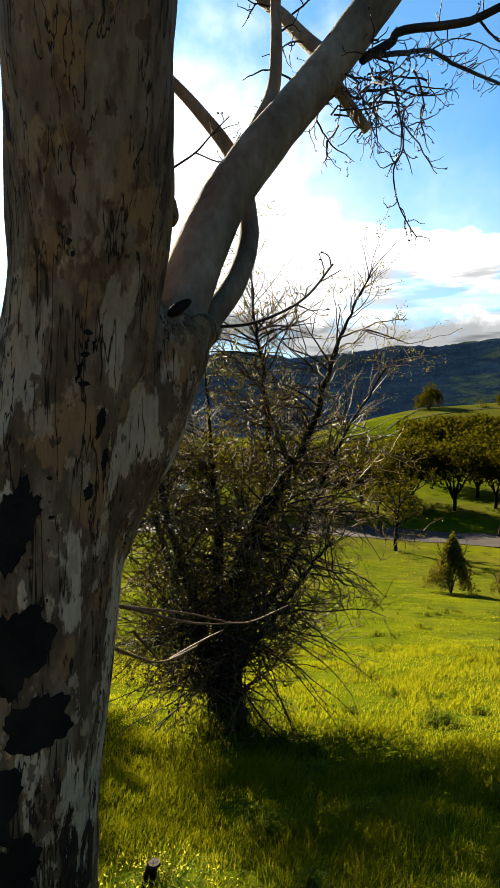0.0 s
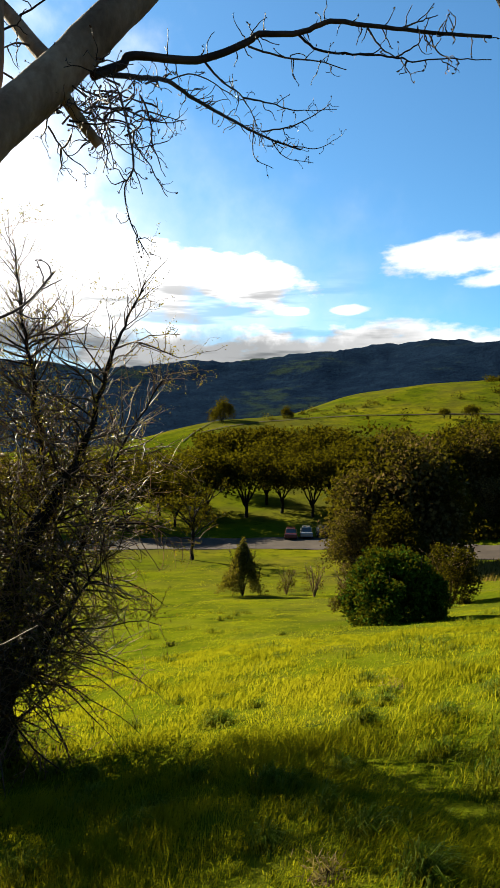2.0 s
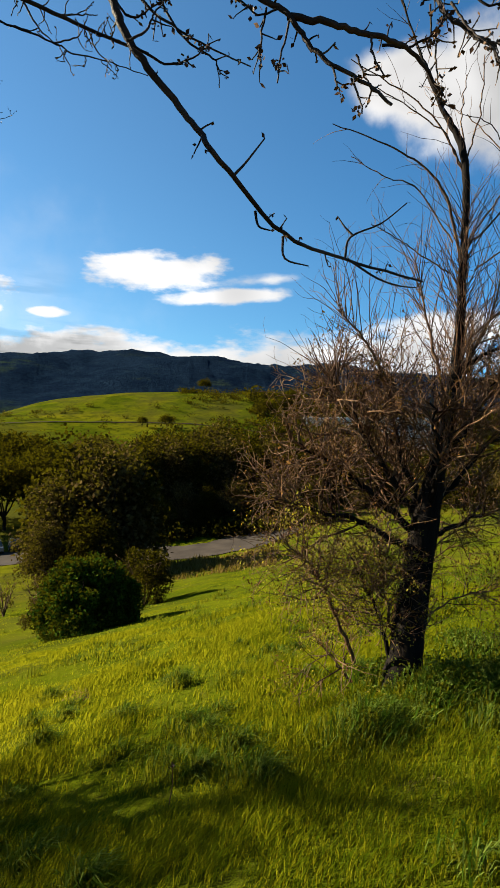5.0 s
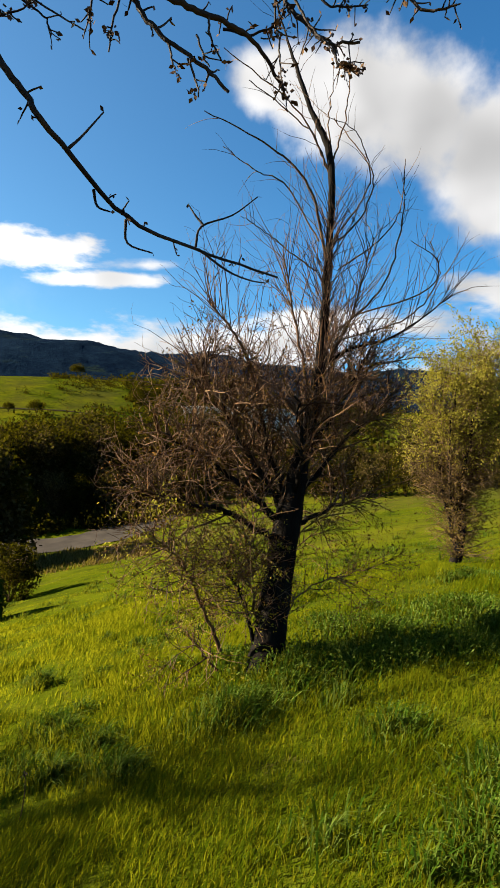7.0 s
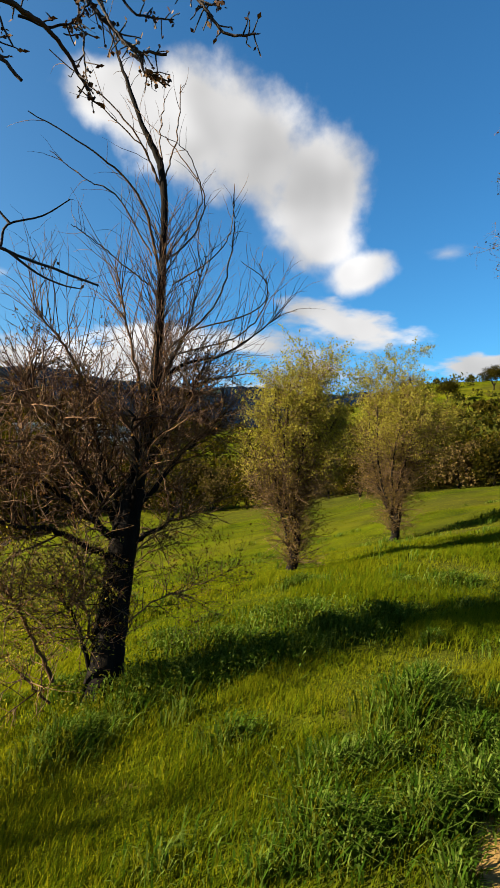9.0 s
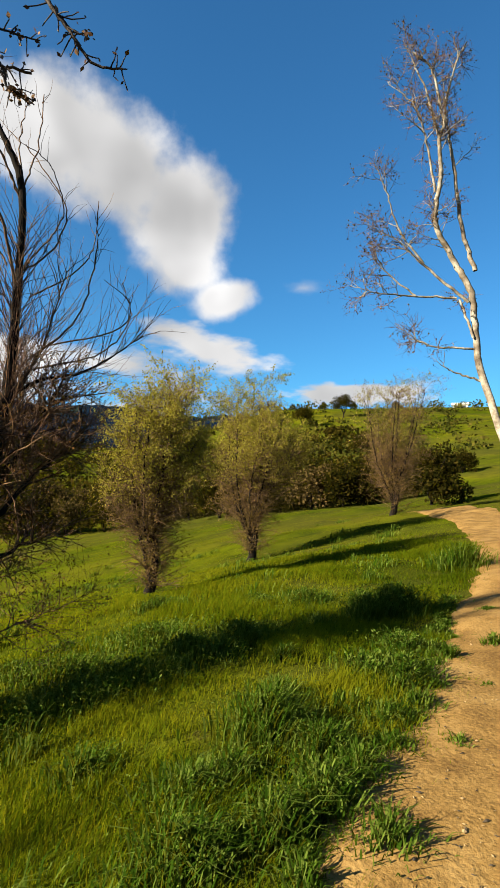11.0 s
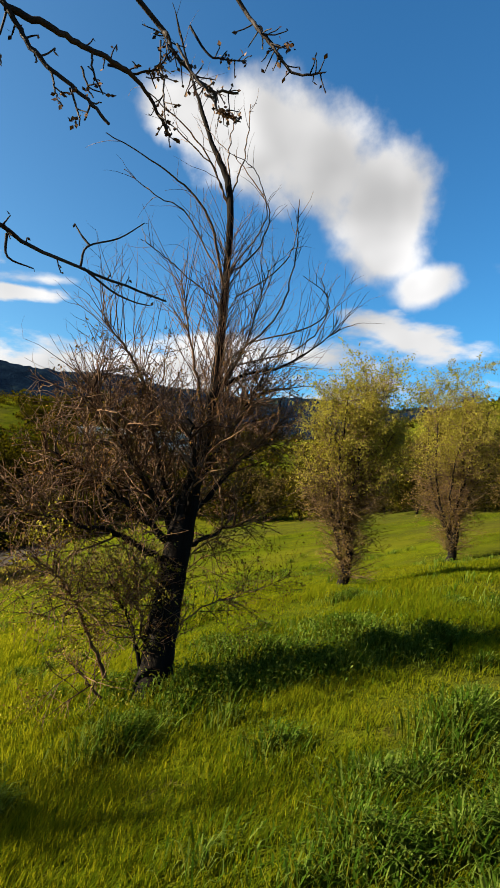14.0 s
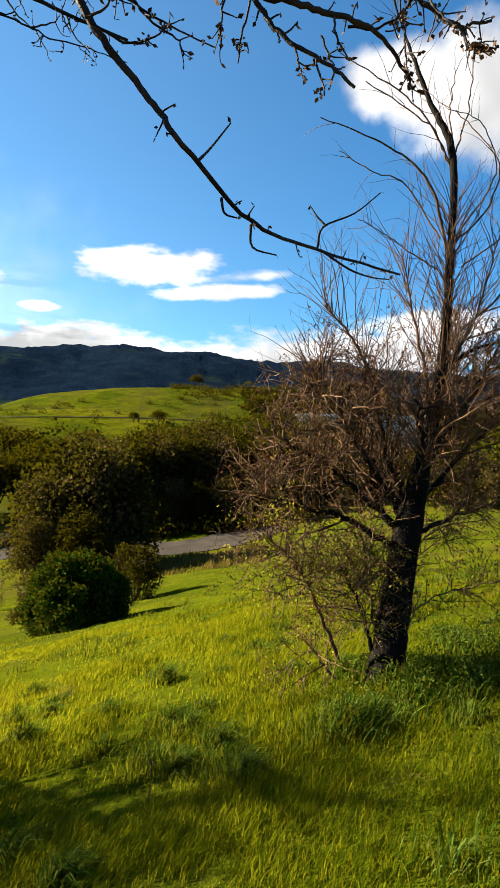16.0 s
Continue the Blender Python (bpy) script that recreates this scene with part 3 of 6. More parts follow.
def strip(name, centre, half, mat, up, label, category, cols=6, ragged=0.0, seed=0):
    """A ribbon laid on the land along a centre line in plan."""
    line = smooth_line([(*c, 0) for c in centre], 30)[:, :2]
    half = np.interp(np.linspace(0, 1, len(line)), np.linspace(0, 1, len(half)), half)
    t = np.gradient(line, axis=0)
    t /= np.linalg.norm(t, axis=1)[:, None]
    nrm = np.stack([t[:, 1], -t[:, 0]], 1)
    verts, faces = [], []
    for i in range(len(line)):
        wl = half[i] + ragged * float(vnoise(np.float64(line[i][0] * 2.3), np.float64(line[i][1] * 2.3), seed))
        wr = half[i] + ragged * float(vnoise(np.float64(line[i][0] * 2.3), np.float64(line[i][1] * 2.3), seed + 9))
        for j in range(cols + 1):
            s = -wl + (wl + wr) * j / cols
            p = line[i] + nrm[i] * s
            edge = 0.06 if j in (0, cols) else 0.0
            verts.append((p[0], p[1], float(ground_z(*p)) + up - edge))
    for i in range(len(line) - 1):
        for j in range(cols):
            a = i * (cols + 1) + j
            faces.append((a, a + 1, a + cols + 2, a + cols + 1))
    ob = new(name, mesh_from(name, verts, faces, mat, True))
    return tagged(ob, label, category, kind="structure")


def plan(az, d):
    p = heading(az) * d
    return p.x, p.y


strip("road", [plan(a, d) for a, d in ((-40, 100), (-15, 84), (8, 80), (25, 79), (36, 76), (43, 73), (48, 75), (51, 82), (53, 95))], [4.6, 4.6, 4.6, 5, 5], ASPHALT, 0.14, "grey asphalt road along the valley floor", "road")

from mathutils.bvhtree import BVHTree
strip("dirt_path", [(-26.0, 3.5), (-12.0, 1.2), (-3.0, -0.9), (-0.8, -1.15), (1.0, -1.0), (2.4, -1.42), (4.2, -2.38), (6.6, -3.35), (11.0, -5.3), (19.0, -7.6), (30, -9)], [1.08, 1.08, 1.08, 1.1, 1.14, 1.12, 1.04, 1.06, 1.05], DIRT, 0.035, "sandy bare dirt footpath through the grass", "path", cols=10, ragged=0.1, seed=4)

# ---- the near sycamore ----


def knobbly(line, rad, sides=56, seed=1, rough=0.02):
    """A thick limb with swellings and ridges."""
    rng = np.random.default_rng(seed)
    t = np.gradient(line, axis=0)
    t /= np.linalg.norm(t, axis=1)[:, None]
    a = np.cross(t, np.array([0.3, -1.0, 0.1]))
    a /= np.linalg.norm(a, axis=1)[:, None]
    b = np.cross(t, a)
    ang = np.arange(sides) * 2 * np.pi / sides
    verts = np.empty((len(line), sides, 3))
    off = rng.uniform(0, 50, 3)
    for i in range(len(line)):
        for j in range(sides):
            o = a[i] * np.cos(ang[j]) + b[i] * np.sin(ang[j])
            p = line[i] + o * rad[i]
            q = Vector(p + off)
            lump = noise.noise(Vector((q.x * 3.2, q.y * 3.2, q.z * 1.4))) * 1.6 + noise.noise(Vector((q.x * 11, q.y * 11, q.z * 3.5))) * 0.7 + noise.noise(Vector((q.x * 32, q.y * 32, q.z * 7))) * 0.3
            verts[i, j] = p + o * lump * rough
    n = len(line)
    i, j = np.meshgrid(np.arange(n - 1), np.arange(sides), indexing="ij")
    k = (j + 1) % sides
    faces = np.stack([i * sides + j, i * sides + k, (i + 1) * sides + k, (i + 1) * sides + j], -1).reshape(-1, 4)
    return verts.reshape(-1, 3), faces


# height on the trunk, turn round it (degrees from the side towards the path), width and height of each dark mark
SCARS = [(1.35, -24, 0.1, 0.2), (1.02, -16, 0.14, 0.24), (0.82, 2, 0.17, 0.13), (0.6, -22, 0.16, 0.24), (0.42, -2, 0.12, 0.2), (0.2, -20, 0.12, 0.3), (1.83, -2, 0.022, 0.012), (1.80, -2, 0.008, 0.03), (1.80, 3, 0.008, 0.03), (1.775, -2, 0.022, 0.012),
         (1.73, -4, 0.010, 0.05), (1.70, 0, 0.03, 0.012), (2.05, -22, 0.014, 0.014), (2.02, -19, 0.012, 0.014), (1.6, 16, 0.02, 0.09), (1.5, 24, 0.016, 0.06), (1.42, 17, 0.022, 0.05), (1.46, -9, 0.012, 0.010), (1.38, -12, 0.012, 0.012), (1.36, -4, 0.014, 0.010)]


def add_scar(tree, root, axis, rad, up, turn, w, h):
    """A ragged shallow dark patch that lies on the bark."""
    i = int(np.argmin(np.abs(axis[:, 2] - up)))
    base = math.atan2(-axis[i][1], -axis[i][0] + 0.2)
    bm = bmesh.new()
    rows, cols = 17, 17
    grid = []
    for a in range(rows):
        for c in range(cols):
            u, v = c / (cols - 1) * 2 - 1, a / (rows - 1) * 2 - 1
            r = max(math.hypot(u, v), 1e-6)
            cu, cv = u / r, v / r
            edge = 1.05 + 0.5 * noise.noise(Vector((cu * 1.4 + up * 9, cv * 1.4 + turn, 0.3))) + 0.28 * noise.noise(Vector((cu * 4.1 + up * 19, cv * 4.1 + turn, 1.3))) + 0.14 * noise.noise(Vector((cu * 11 + up * 29, cv * 11 + turn, 2.3)))
            k = max(abs(u), abs(v)) / r
            uu, vv = u * k * edge, v * k * edge
            z = up + vv * h / 2
            j = int(np.argmin(np.abs(axis[:, 2] - z)))
            ang = base + radians(turn) + uu * w / 2 / rad[j]
            r = rad[j] * 1.0
            q = axis[j] + (z - axis[j][2]) * np.array([0, 0, 1.0])
            p = Vector((q[0] + math.cos(ang) * r, q[1] + math.sin(ang) * r, z))
            grid.append(bm.verts.new(p))
    bm.verts.ensure_lookup_table()
    for a in range(rows - 1):
        for c in range(cols - 1):
            bm.faces.new((grid[a * cols + c], grid[a * cols + c + 1], grid[(a + 1) * cols + c + 1], grid[(a + 1) * cols + c]))
    # drape on the knobbly bark
    skin = bark_tree(tree)
    for q in bm.verts:
        hit = skin.find_nearest(q.co - Vector(root))
        q.co = hit[0] + hit[1] * 0.0025 if hit[0] is not None else q.co - Vector(root)
    part("scar", bm, BLACKENED, tree, "black burnt scar in the bark")


def bark_tree(tree):
    trunk = [c for c in tree.children if c.name.startswith("trunk")][0]
    if tree.name not in BARK_CACHE:
        bm = bmesh.new()
        bm.from_mesh(trunk.data)
        bmesh.ops.recalc_face_normals(bm, faces=bm.faces)
        BARK_CACHE[tree.name] = BVHTree.FromBMesh(bm)
        bm.free()
    return BARK_CACHE[tree.name]


BARK_CACHE = {}


def near_sycamore():
    rng = np.random.default_rng(11)
    root = (-0.78, 1.72, float(ground_z(-0.78, 1.72)) - 0.1)
    tree = thing("sycamore_tree", root, "large sycamore with mottled peeling bark and bare budding twigs", "tree")
    inv = Matrix.Translation(-Vector(root))

    def add(name, me, label="", kind="", parent=tree):
        me.transform(inv)
        return part(name, me, None, parent, label, kind)

    axis = smooth_line([root, (-0.72, 1.70, 0.18), (-0.615, 1.69, 1.18), (-0.458, 1.67, 2.0), (-0.445, 1.58, 2.7), (-0.52, 1.45, 3.5), (-0.62, 1.4, 4.6), (-0.6, 1.5, 6.0)], 26)
    rad = np.interp(np.linspace(0, 1, len(axis)), np.linspace(0, 1, 8), [0.38, 0.275, 0.245, 0.214, 0.238, 0.235, 0.17, 0.1])
    v, f = knobbly(axis, rad, 96, 3, 0.02)
    big = smooth_line([(-0.45, 1.72, 1.45)] + [(-0.272, 1.830, 1.791), (-0.223, 1.917, 2.022), (-0.099, 2.047, 2.382), (0.061, 2.149, 2.644), (0.256, 2.285, 2.946), (0.468, 2.405, 3.285), (0.727, 2.548, 3.690)] + [(1.05, 2.6, 4.4)], 14)
    br = np.interp(np.linspace(0, 1, len(big)), [0, 0.1, 0.22, 0.35, 0.6, 0.85, 1], [0.1, 0.115, 0.09, 0.082, 0.078, 0.072, 0.06])
    fork = smooth_line([(-0.55, 1.70, 1.0), (-0.42, 1.74, 1.45), (-0.285, 1.80, 1.78), (-0.232, 1.84, 1.93)], 14)
    fv, ff = knobbly(fork, np.interp(np.linspace(0, 1, len(fork)), [0, 0.4, 0.8, 1], [0.12, 0.15, 0.135, 0.09]), 40, 7, 0.02)
    swell = bmesh.new()
    bmesh.ops.create_icosphere(swell, subdivisions=4, radius=0.085)
    for w in swell.verts:
        w.co = Vector((w.co.x * 1.3, w.co.y, w.co.z * 0.8)) * (1 + 0.3 * noise.noise(w.co * 22)) + Vector((-0.20, 1.86, 1.885))
    bole = bmesh.new()
    for piece, (pv, pf) in enumerate(((v, f), (fv, ff))):
        vs = [bole.verts.new(q) for q in pv]
        for q in pf:
            bole.faces.new([vs[i] for i in q])
        for loop in ((vs[:96], vs[-96:]) if piece == 0 else (vs[:40], vs[-40:])):
            bole.faces.new(loop)
    lump = bpy.data.meshes.new("lump")
    swell.to_mesh(lump)
    swell.free()
    bole.from_mesh(lump)
    bpy.data.meshes.remove(lump)
    bmesh.ops.recalc_face_normals(bole, faces=bole.faces)
    trunk = part("trunk", bole, BARK_PALE, None)
    fuse = trunk.modifiers.new("fuse", "REMESH")
    fuse.mode, fuse.voxel_size, fuse.use_smooth_shade = "VOXEL", 0.015, True
    calm = trunk.modifiers.new("calm", "SMOOTH")
    calm.factor, calm.iterations = 0.5, 5
    solid = bpy.data.meshes.new_from_object(trunk.evaluated_get(bpy.context.evaluated_depsgraph_get()))
    trunk.modifiers.clear()
    trunk.data = solid
    solid.transform(inv)
    trunk.parent = tree
    tagged(trunk, label="thick mottled trunk with black scars and carved marks")
    keep = big[:, 2] > 1.72
    lv, lf = knobbly(big[keep], br[keep], 40, 5, 0.006)
    add("main_limb", mesh_from("main_limb", lv, lf, BARK_LIMB, True), "smooth pale grey forked limb")
    boughs = {}
    boughs["low"] = limb([(-0.217, 1.887, 1.871), (-0.139, 1.975, 1.960), (-0.051, 2.049, 2.111), (-0.015, 2.150, 2.320), (-0.076, 2.299, 2.616), (-0.230, 2.389, 2.854), (-0.427, 2.463, 3.083)], 0.05, 0.02, 10)
    boughs["upright"] = limb([(0.003, 2.180, 2.682), (0.065, 2.249, 2.859), (0.076, 2.299, 3.057), (0.072, 2.349, 3.261), (0.079, 2.398, 3.601)], 0.028, 0.018, 8)
    boughs["tan"] = limb([(0.302, 2.280, 2.982), (0.208, 2.391, 3.128), (0.109, 2.497, 3.296), (0.019, 2.600, 3.440), (-0.141, 2.696, 3.647)], 0.034, 0.022, 8)
    boughs["stub"] = limb([(0.295, 2.281, 2.923), (0.369, 2.321, 2.844), (0.449, 2.357, 2.772)], 0.026, 0.02, 8)
    boughs["right"] = limb([(0.426, 2.402, 3.071), (0.546, 2.442, 3.165), (0.601, 2.436, 3.213), (0.862, 2.419, 3.241), (1.076, 2.380, 3.342), (1.134, 2.360, 3.381), (1.295, 2.298, 3.385), (1.419, 2.241, 3.430), (1.551, 2.172, 3.402), (1.779, 2.027, 3.332), (1.975, 1.873, 3.264)], 0.02, 0.006, 6, rng, 0.0012)
    boughs["lower"] = limb([(0.437, 2.401, 3.084), (0.653, 2.580, 3.212), (0.807, 2.757, 3.329), (0.979, 2.926, 3.370), (1.23, 3.17, 3.45), (1.51, 3.50, 3.58), (1.75, 3.73, 3.67), (2.01, 3.84, 3.70)], 0.012, 0.006, 6, rng, 0.0012)
    boughs["arch"] = limb([(0.62, 1.35, 3.1)] + [(1.002, 0.840, 2.578), (1.021, 0.827, 2.476), (1.048, 0.806, 2.430), (1.066, 0.792, 2.372), (1.087, 0.774, 2.326), (1.133, 0.732, 2.254), (1.168, 0.697, 2.194), (1.200, 0.661, 2.134)] + [(1.424, 0.678, 2.060), (1.677, 0.681, 2.070), (2.139, 0.686, 2.119)], 0.0105, 0.0032, 6, rng, 0.0012)
    boughs["over"] = limb([(0.75, 1.1, 3.0)] + [(1.053, 0.626, 2.420), (1.109, 0.571, 2.361), (1.154, 0.519, 2.342), (1.181, 0.485, 2.314), (1.201, 0.458, 2.266), (1.222, 0.427, 2.227), (1.250, 0.380, 2.195), (1.271, 0.341, 2.152)], 0.0065, 0.0026, 6, rng, 0.0012)
    boughs["over_fork"] = limb([(1.179, 0.488, 2.314), (1.216, 0.435, 2.301), (1.263, 0.398, 2.291), (1.316, 0.364, 2.290), (1.377, 0.352, 2.292), (1.442, 0.329, 2.241)], 0.006, 0.003, 6, rng, 0.0012)
    boughs["far_over"] = limb([(0.9, 0.75, 2.9)] + [(1.441, 0.410, 2.520), (1.473, 0.361, 2.459), (1.483, 0.343, 2.423), (1.500, 0.312, 2.391), (1.517, 0.279, 2.357), (1.543, 0.223, 2.359)], 0.006, 0.0025, 6, rng, 0.0012)
    boughs["side"] = limb([(0.85, 0.55, 2.95)] + [(1.476, 0.248, 2.569), (1.508, 0.176, 2.461), (1.519, 0.146, 2.425), (1.533, 0.105, 2.372), (1.548, 0.050, 2.374)], 0.005, 0.002, 6, rng, 0.0012)
    boughs["back"] = limb([(-0.4, 1.6, 3.0), (-0.2, 1.9, 4.0), (0.3, 2.0, 5.2), (0.6, 2.0, 6.2)], 0.1, 0.04, 8)
    boughs["lift"] = limb([(1.05, 2.6, 4.4), (0.8, 1.9, 3.8), (0.62, 1.35, 3.1)], 0.035, 0.013, 8)
    boughs["reach"] = limb([(-0.5, 1.5, 4.0), (0.1, 1.4, 4.0), (0.55, 1.2, 3.5), (0.75, 1.1, 3.0)], 0.06, 0.009, 8)
    boughs["reach_on"] = limb([(0.3, 1.3, 3.85), (0.7, 1.0, 3.5), (0.9, 0.75, 2.9)], 0.03, 0.007, 8)
    boughs["reach_side"] = limb([(0.5, 1.15, 3.7), (0.75, 0.8, 3.5), (0.85, 0.55, 2.95)], 0.025, 0.006, 8)
    for key, line in boughs.items():
        add("bough", tubes("bough", [line], BARK_LIMB if key in ("low", "tan", "stub", "back", "lift", "reach", "upright") else TWIG_GREY, 12))
    knob = bmesh.new()
    bmesh.ops.create_icosphere(knob, subdivisions=3, radius=0.042)
    for w in knob.verts:
        w.co = Vector((w.co.x * 0.8, w.co.y, w.co.z * 1.1)) * (1 + 0.3 * noise.noise(w.co * 30))
        w.co += Vector([(-0.263, 1.831, 2.260)][0]) - Vector(root)
    for w in knob.faces:
        w.smooth = True
    part("burl", knob, BARK_PALE, tree)
    slope = Matrix.Rotation(radians(-38), 3, "Y")
    # a black lump set on the bark for the shade of a crevice
    crevice_shade = bmesh.new()
    bmesh.ops.create_icosphere(crevice_shade, subdivisions=3, radius=0.034)
    for w in crevice_shade.verts:
        w.co = slope @ Vector((w.co.x * 1.2, w.co.y * 0.45, w.co.z * 0.5)) * (1 + 0.3 * noise.noise(w.co * 25))
        w.co += Vector([(-0.215, 1.715, 1.94)][0]) - Vector(root)
    part("crevice_shade", crevice_shade, BLACKENED, tree, "black lump for the shaded crevice where the limb leaves the trunk")
    first = []
    first.append(limb([(1.087, 2.376, 3.328), (1.237, 2.322, 3.281), (1.374, 2.263, 3.260), (1.485, 2.208, 3.215)], 0.005, 0.0018, 5, rng, 0.0016))
    first.append(limb([(1.295, 2.298, 3.378), (1.374, 2.263, 3.309), (1.507, 2.196, 3.282), (1.636, 2.122, 3.256), (1.729, 2.062, 3.222), (1.856, 1.970, 3.205), (1.975, 1.873, 3.170)], 0.006, 0.0018, 5, rng, 0.0016))
    first.append(limb([(1.562, 2.166, 3.387), (1.615, 2.135, 3.294), (1.678, 2.096, 3.240)], 0.005, 0.0018, 5, rng, 0.0016))
    first.append(limb([(1.667, 2.102, 3.248), (1.739, 2.055, 3.289), (1.759, 2.041, 3.327)], 0.004, 0.0018, 5, rng, 0.0016))
    first.append(limb([(0.897, 2.411, 3.241), (1.022, 2.553, 3.259), (1.181, 2.714, 3.303), (1.38, 3.02, 3.33)], 0.006, 0.0018, 5, rng, 0.0016))
    first.append(limb([(1.166, 2.666, 3.274), (1.366, 2.808, 3.362), (1.62, 3.03, 3.49), (1.87, 3.02, 3.54)], 0.005, 0.0018, 5, rng, 0.0016))
    first.append(limb([(1.46, 3.20, 3.42), (1.63, 3.13, 3.45), (1.78, 3.06, 3.53), (1.84, 3.04, 3.58)], 0.005, 0.0018, 5, rng, 0.0016))
    first.append(limb([(1.45, 3.31, 3.47), (1.46, 3.31, 3.32), (1.57, 3.27, 3.25)], 0.004, 0.0018, 5, rng, 0.0016))
    first.append(limb([(1.61, 3.46, 3.54), (1.71, 3.42, 3.41), (1.88, 3.35, 3.37)], 0.004, 0.0018, 5, rng, 0.0016))
    first.append(limb([(1.88, 3.68, 3.63), (2.04, 3.61, 3.61), (2.18, 3.54, 3.69)], 0.004, 0.0018, 5, rng, 0.0016))
    first.append(limb([(1.779, 2.027, 3.325), (1.808, 2.006, 3.248), (1.856, 1.970, 3.193)], 0.004, 0.0018, 5, rng, 0.0016))
    first.append(limb([(1.678, 2.095, 3.368), (1.759, 2.041, 3.388), (1.808, 2.006, 3.399)], 0.004, 0.0018, 5, rng, 0.0016))
    first.append(limb([(0.874, 2.416, 3.257), (0.897, 2.410, 3.289)], 0.004, 0.0018, 5, rng, 0.0016))
    first.append(limb([(0.825, 2.856, 3.389), (0.957, 2.828, 3.437), (1.117, 2.786, 3.359), (1.157, 2.774, 3.335)], 0.004, 0.0018, 5, rng, 0.0016))
    first.append(limb([(1.051, 0.758, 2.325), (1.076, 0.738, 2.344), (1.087, 0.729, 2.377), (1.101, 0.717, 2.405)], 0.0028, 0.0013, 5, rng, 0.001))
    first.append(limb([(1.060, 0.751, 2.317), (1.105, 0.713, 2.291), (1.137, 0.684, 2.303), (1.164, 0.658, 2.334)], 0.0028, 0.0013, 5, rng, 0.001))
    first.append(limb([(1.081, 0.798, 2.471), (1.112, 0.773, 2.427), (1.155, 0.736, 2.392), (1.196, 0.697, 2.364), (1.253, 0.635, 2.328)], 0.0035, 0.0013, 5, rng, 0.001))
    first.append(limb([(1.120, 0.766, 2.458), (1.163, 0.728, 2.375), (1.204, 0.689, 2.342), (1.213, 0.679, 2.310)], 0.0028, 0.0013, 5, rng, 0.001))
    first.append(limb([(1.050, 0.821, 2.445), (1.086, 0.794, 2.404), (1.112, 0.773, 2.424), (1.154, 0.737, 2.466)], 0.0028, 0.0013, 5, rng, 0.001))
    first.append(limb([(1.157, 0.516, 2.329), (1.152, 0.523, 2.269), (1.152, 0.522, 2.233)], 0.0021, 0.0013, 5, rng, 0.001))
    first.append(limb([(1.181, 0.486, 2.306), (1.173, 0.496, 2.247), (1.170, 0.500, 2.202)], 0.0021, 0.0013, 5, rng, 0.001))
    first.append(limb([(1.222, 0.427, 2.227), (1.227, 0.419, 2.197), (1.230, 0.413, 2.177)], 0.0021, 0.0013, 5, rng, 0.001))
    first.append(limb([(1.239, 0.399, 2.203), (1.246, 0.387, 2.172), (1.249, 0.383, 2.143)], 0.0021, 0.0013, 5, rng, 0.001))
    first.append(limb([(1.255, 0.371, 2.268), (1.257, 0.368, 2.235), (1.265, 0.352, 2.201)], 0.0021, 0.0013, 5, rng, 0.001))
    first.append(limb([(1.172, 0.497, 2.330), (1.148, 0.527, 2.318), (1.123, 0.556, 2.350)], 0.0021, 0.0013, 5, rng, 0.001))
    first.append(limb([(1.468, 0.368, 2.445), (1.469, 0.367, 2.403), (1.472, 0.362, 2.371), (1.455, 0.389, 2.364)], 0.0021, 0.0013, 5, rng, 0.001))
    first.append(limb([(1.496, 0.319, 2.486), (1.516, 0.282, 2.433), (1.531, 0.249, 2.426), (1.548, 0.211, 2.428)], 0.0028, 0.0013, 5, rng, 0.001))
    first.append(limb([(1.503, 0.307, 2.382), (1.521, 0.270, 2.355), (1.526, 0.260, 2.319), (1.545, 0.216, 2.298)], 0.0028, 0.0013, 5, rng, 0.001))
    first.append(limb([(1.520, 0.143, 2.415), (1.527, 0.121, 2.427), (1.531, 0.112, 2.431)], 0.0021, 0.0013, 5, rng, 0.001))
    first.append(limb([(1.474, 0.357, 2.369), (1.475, 0.356, 2.322), (1.482, 0.345, 2.252)], 0.0021, 0.0013, 5, rng, 0.001))
    first.append(limb([(1.442, 0.316, 2.408), (1.452, 0.297, 2.370), (1.463, 0.274, 2.339), (1.474, 0.250, 2.312)], 0.0028, 0.0013, 5, rng, 0.001))
    first.append(limb([(1.474, 0.250, 2.312), (1.480, 0.235, 2.285), (1.496, 0.197, 2.272)], 0.0021, 0.0013, 5, rng, 0.001))
    first.append(limb([(1.334, 0.396, 2.307), (1.363, 0.353, 2.302), (1.384, 0.317, 2.327), (1.393, 0.301, 2.359)], 0.0028, 0.0013, 5, rng, 0.001))
    first.append(limb([(1.307, 0.432, 2.292), (1.316, 0.421, 2.258), (1.322, 0.413, 2.241)], 0.0021, 0.0013, 5, rng, 0.001))
    first += shoots(rng, [boughs["tan"], boughs["upright"]], 12, 0.4, 0.005, 0.1, 0.7, 0.22, 8, 0.2)
    # the tangle below the limb and the twig that hangs out of it
    knot = np.array([(0.424, 2.362, 2.906)][0])
    for _ in range(44):
        d = rng.normal(0, 1, 3) * (1, 0.6, 0.6)
        d /= np.linalg.norm(d)
        pts = [knot + rng.normal(0, 0.09, 3) * (1.3, 1, 0.7)]
        for _ in range(8):
            d = d + rng.normal(0, 0.3, 3) + (0, 0, -0.05)
            d /= np.linalg.norm(d)
            pts.append(pts[-1] + d * rng.uniform(0.02, 0.048))
        first.append((np.array(pts), np.linspace(0.0045, 0.0015, 9)))
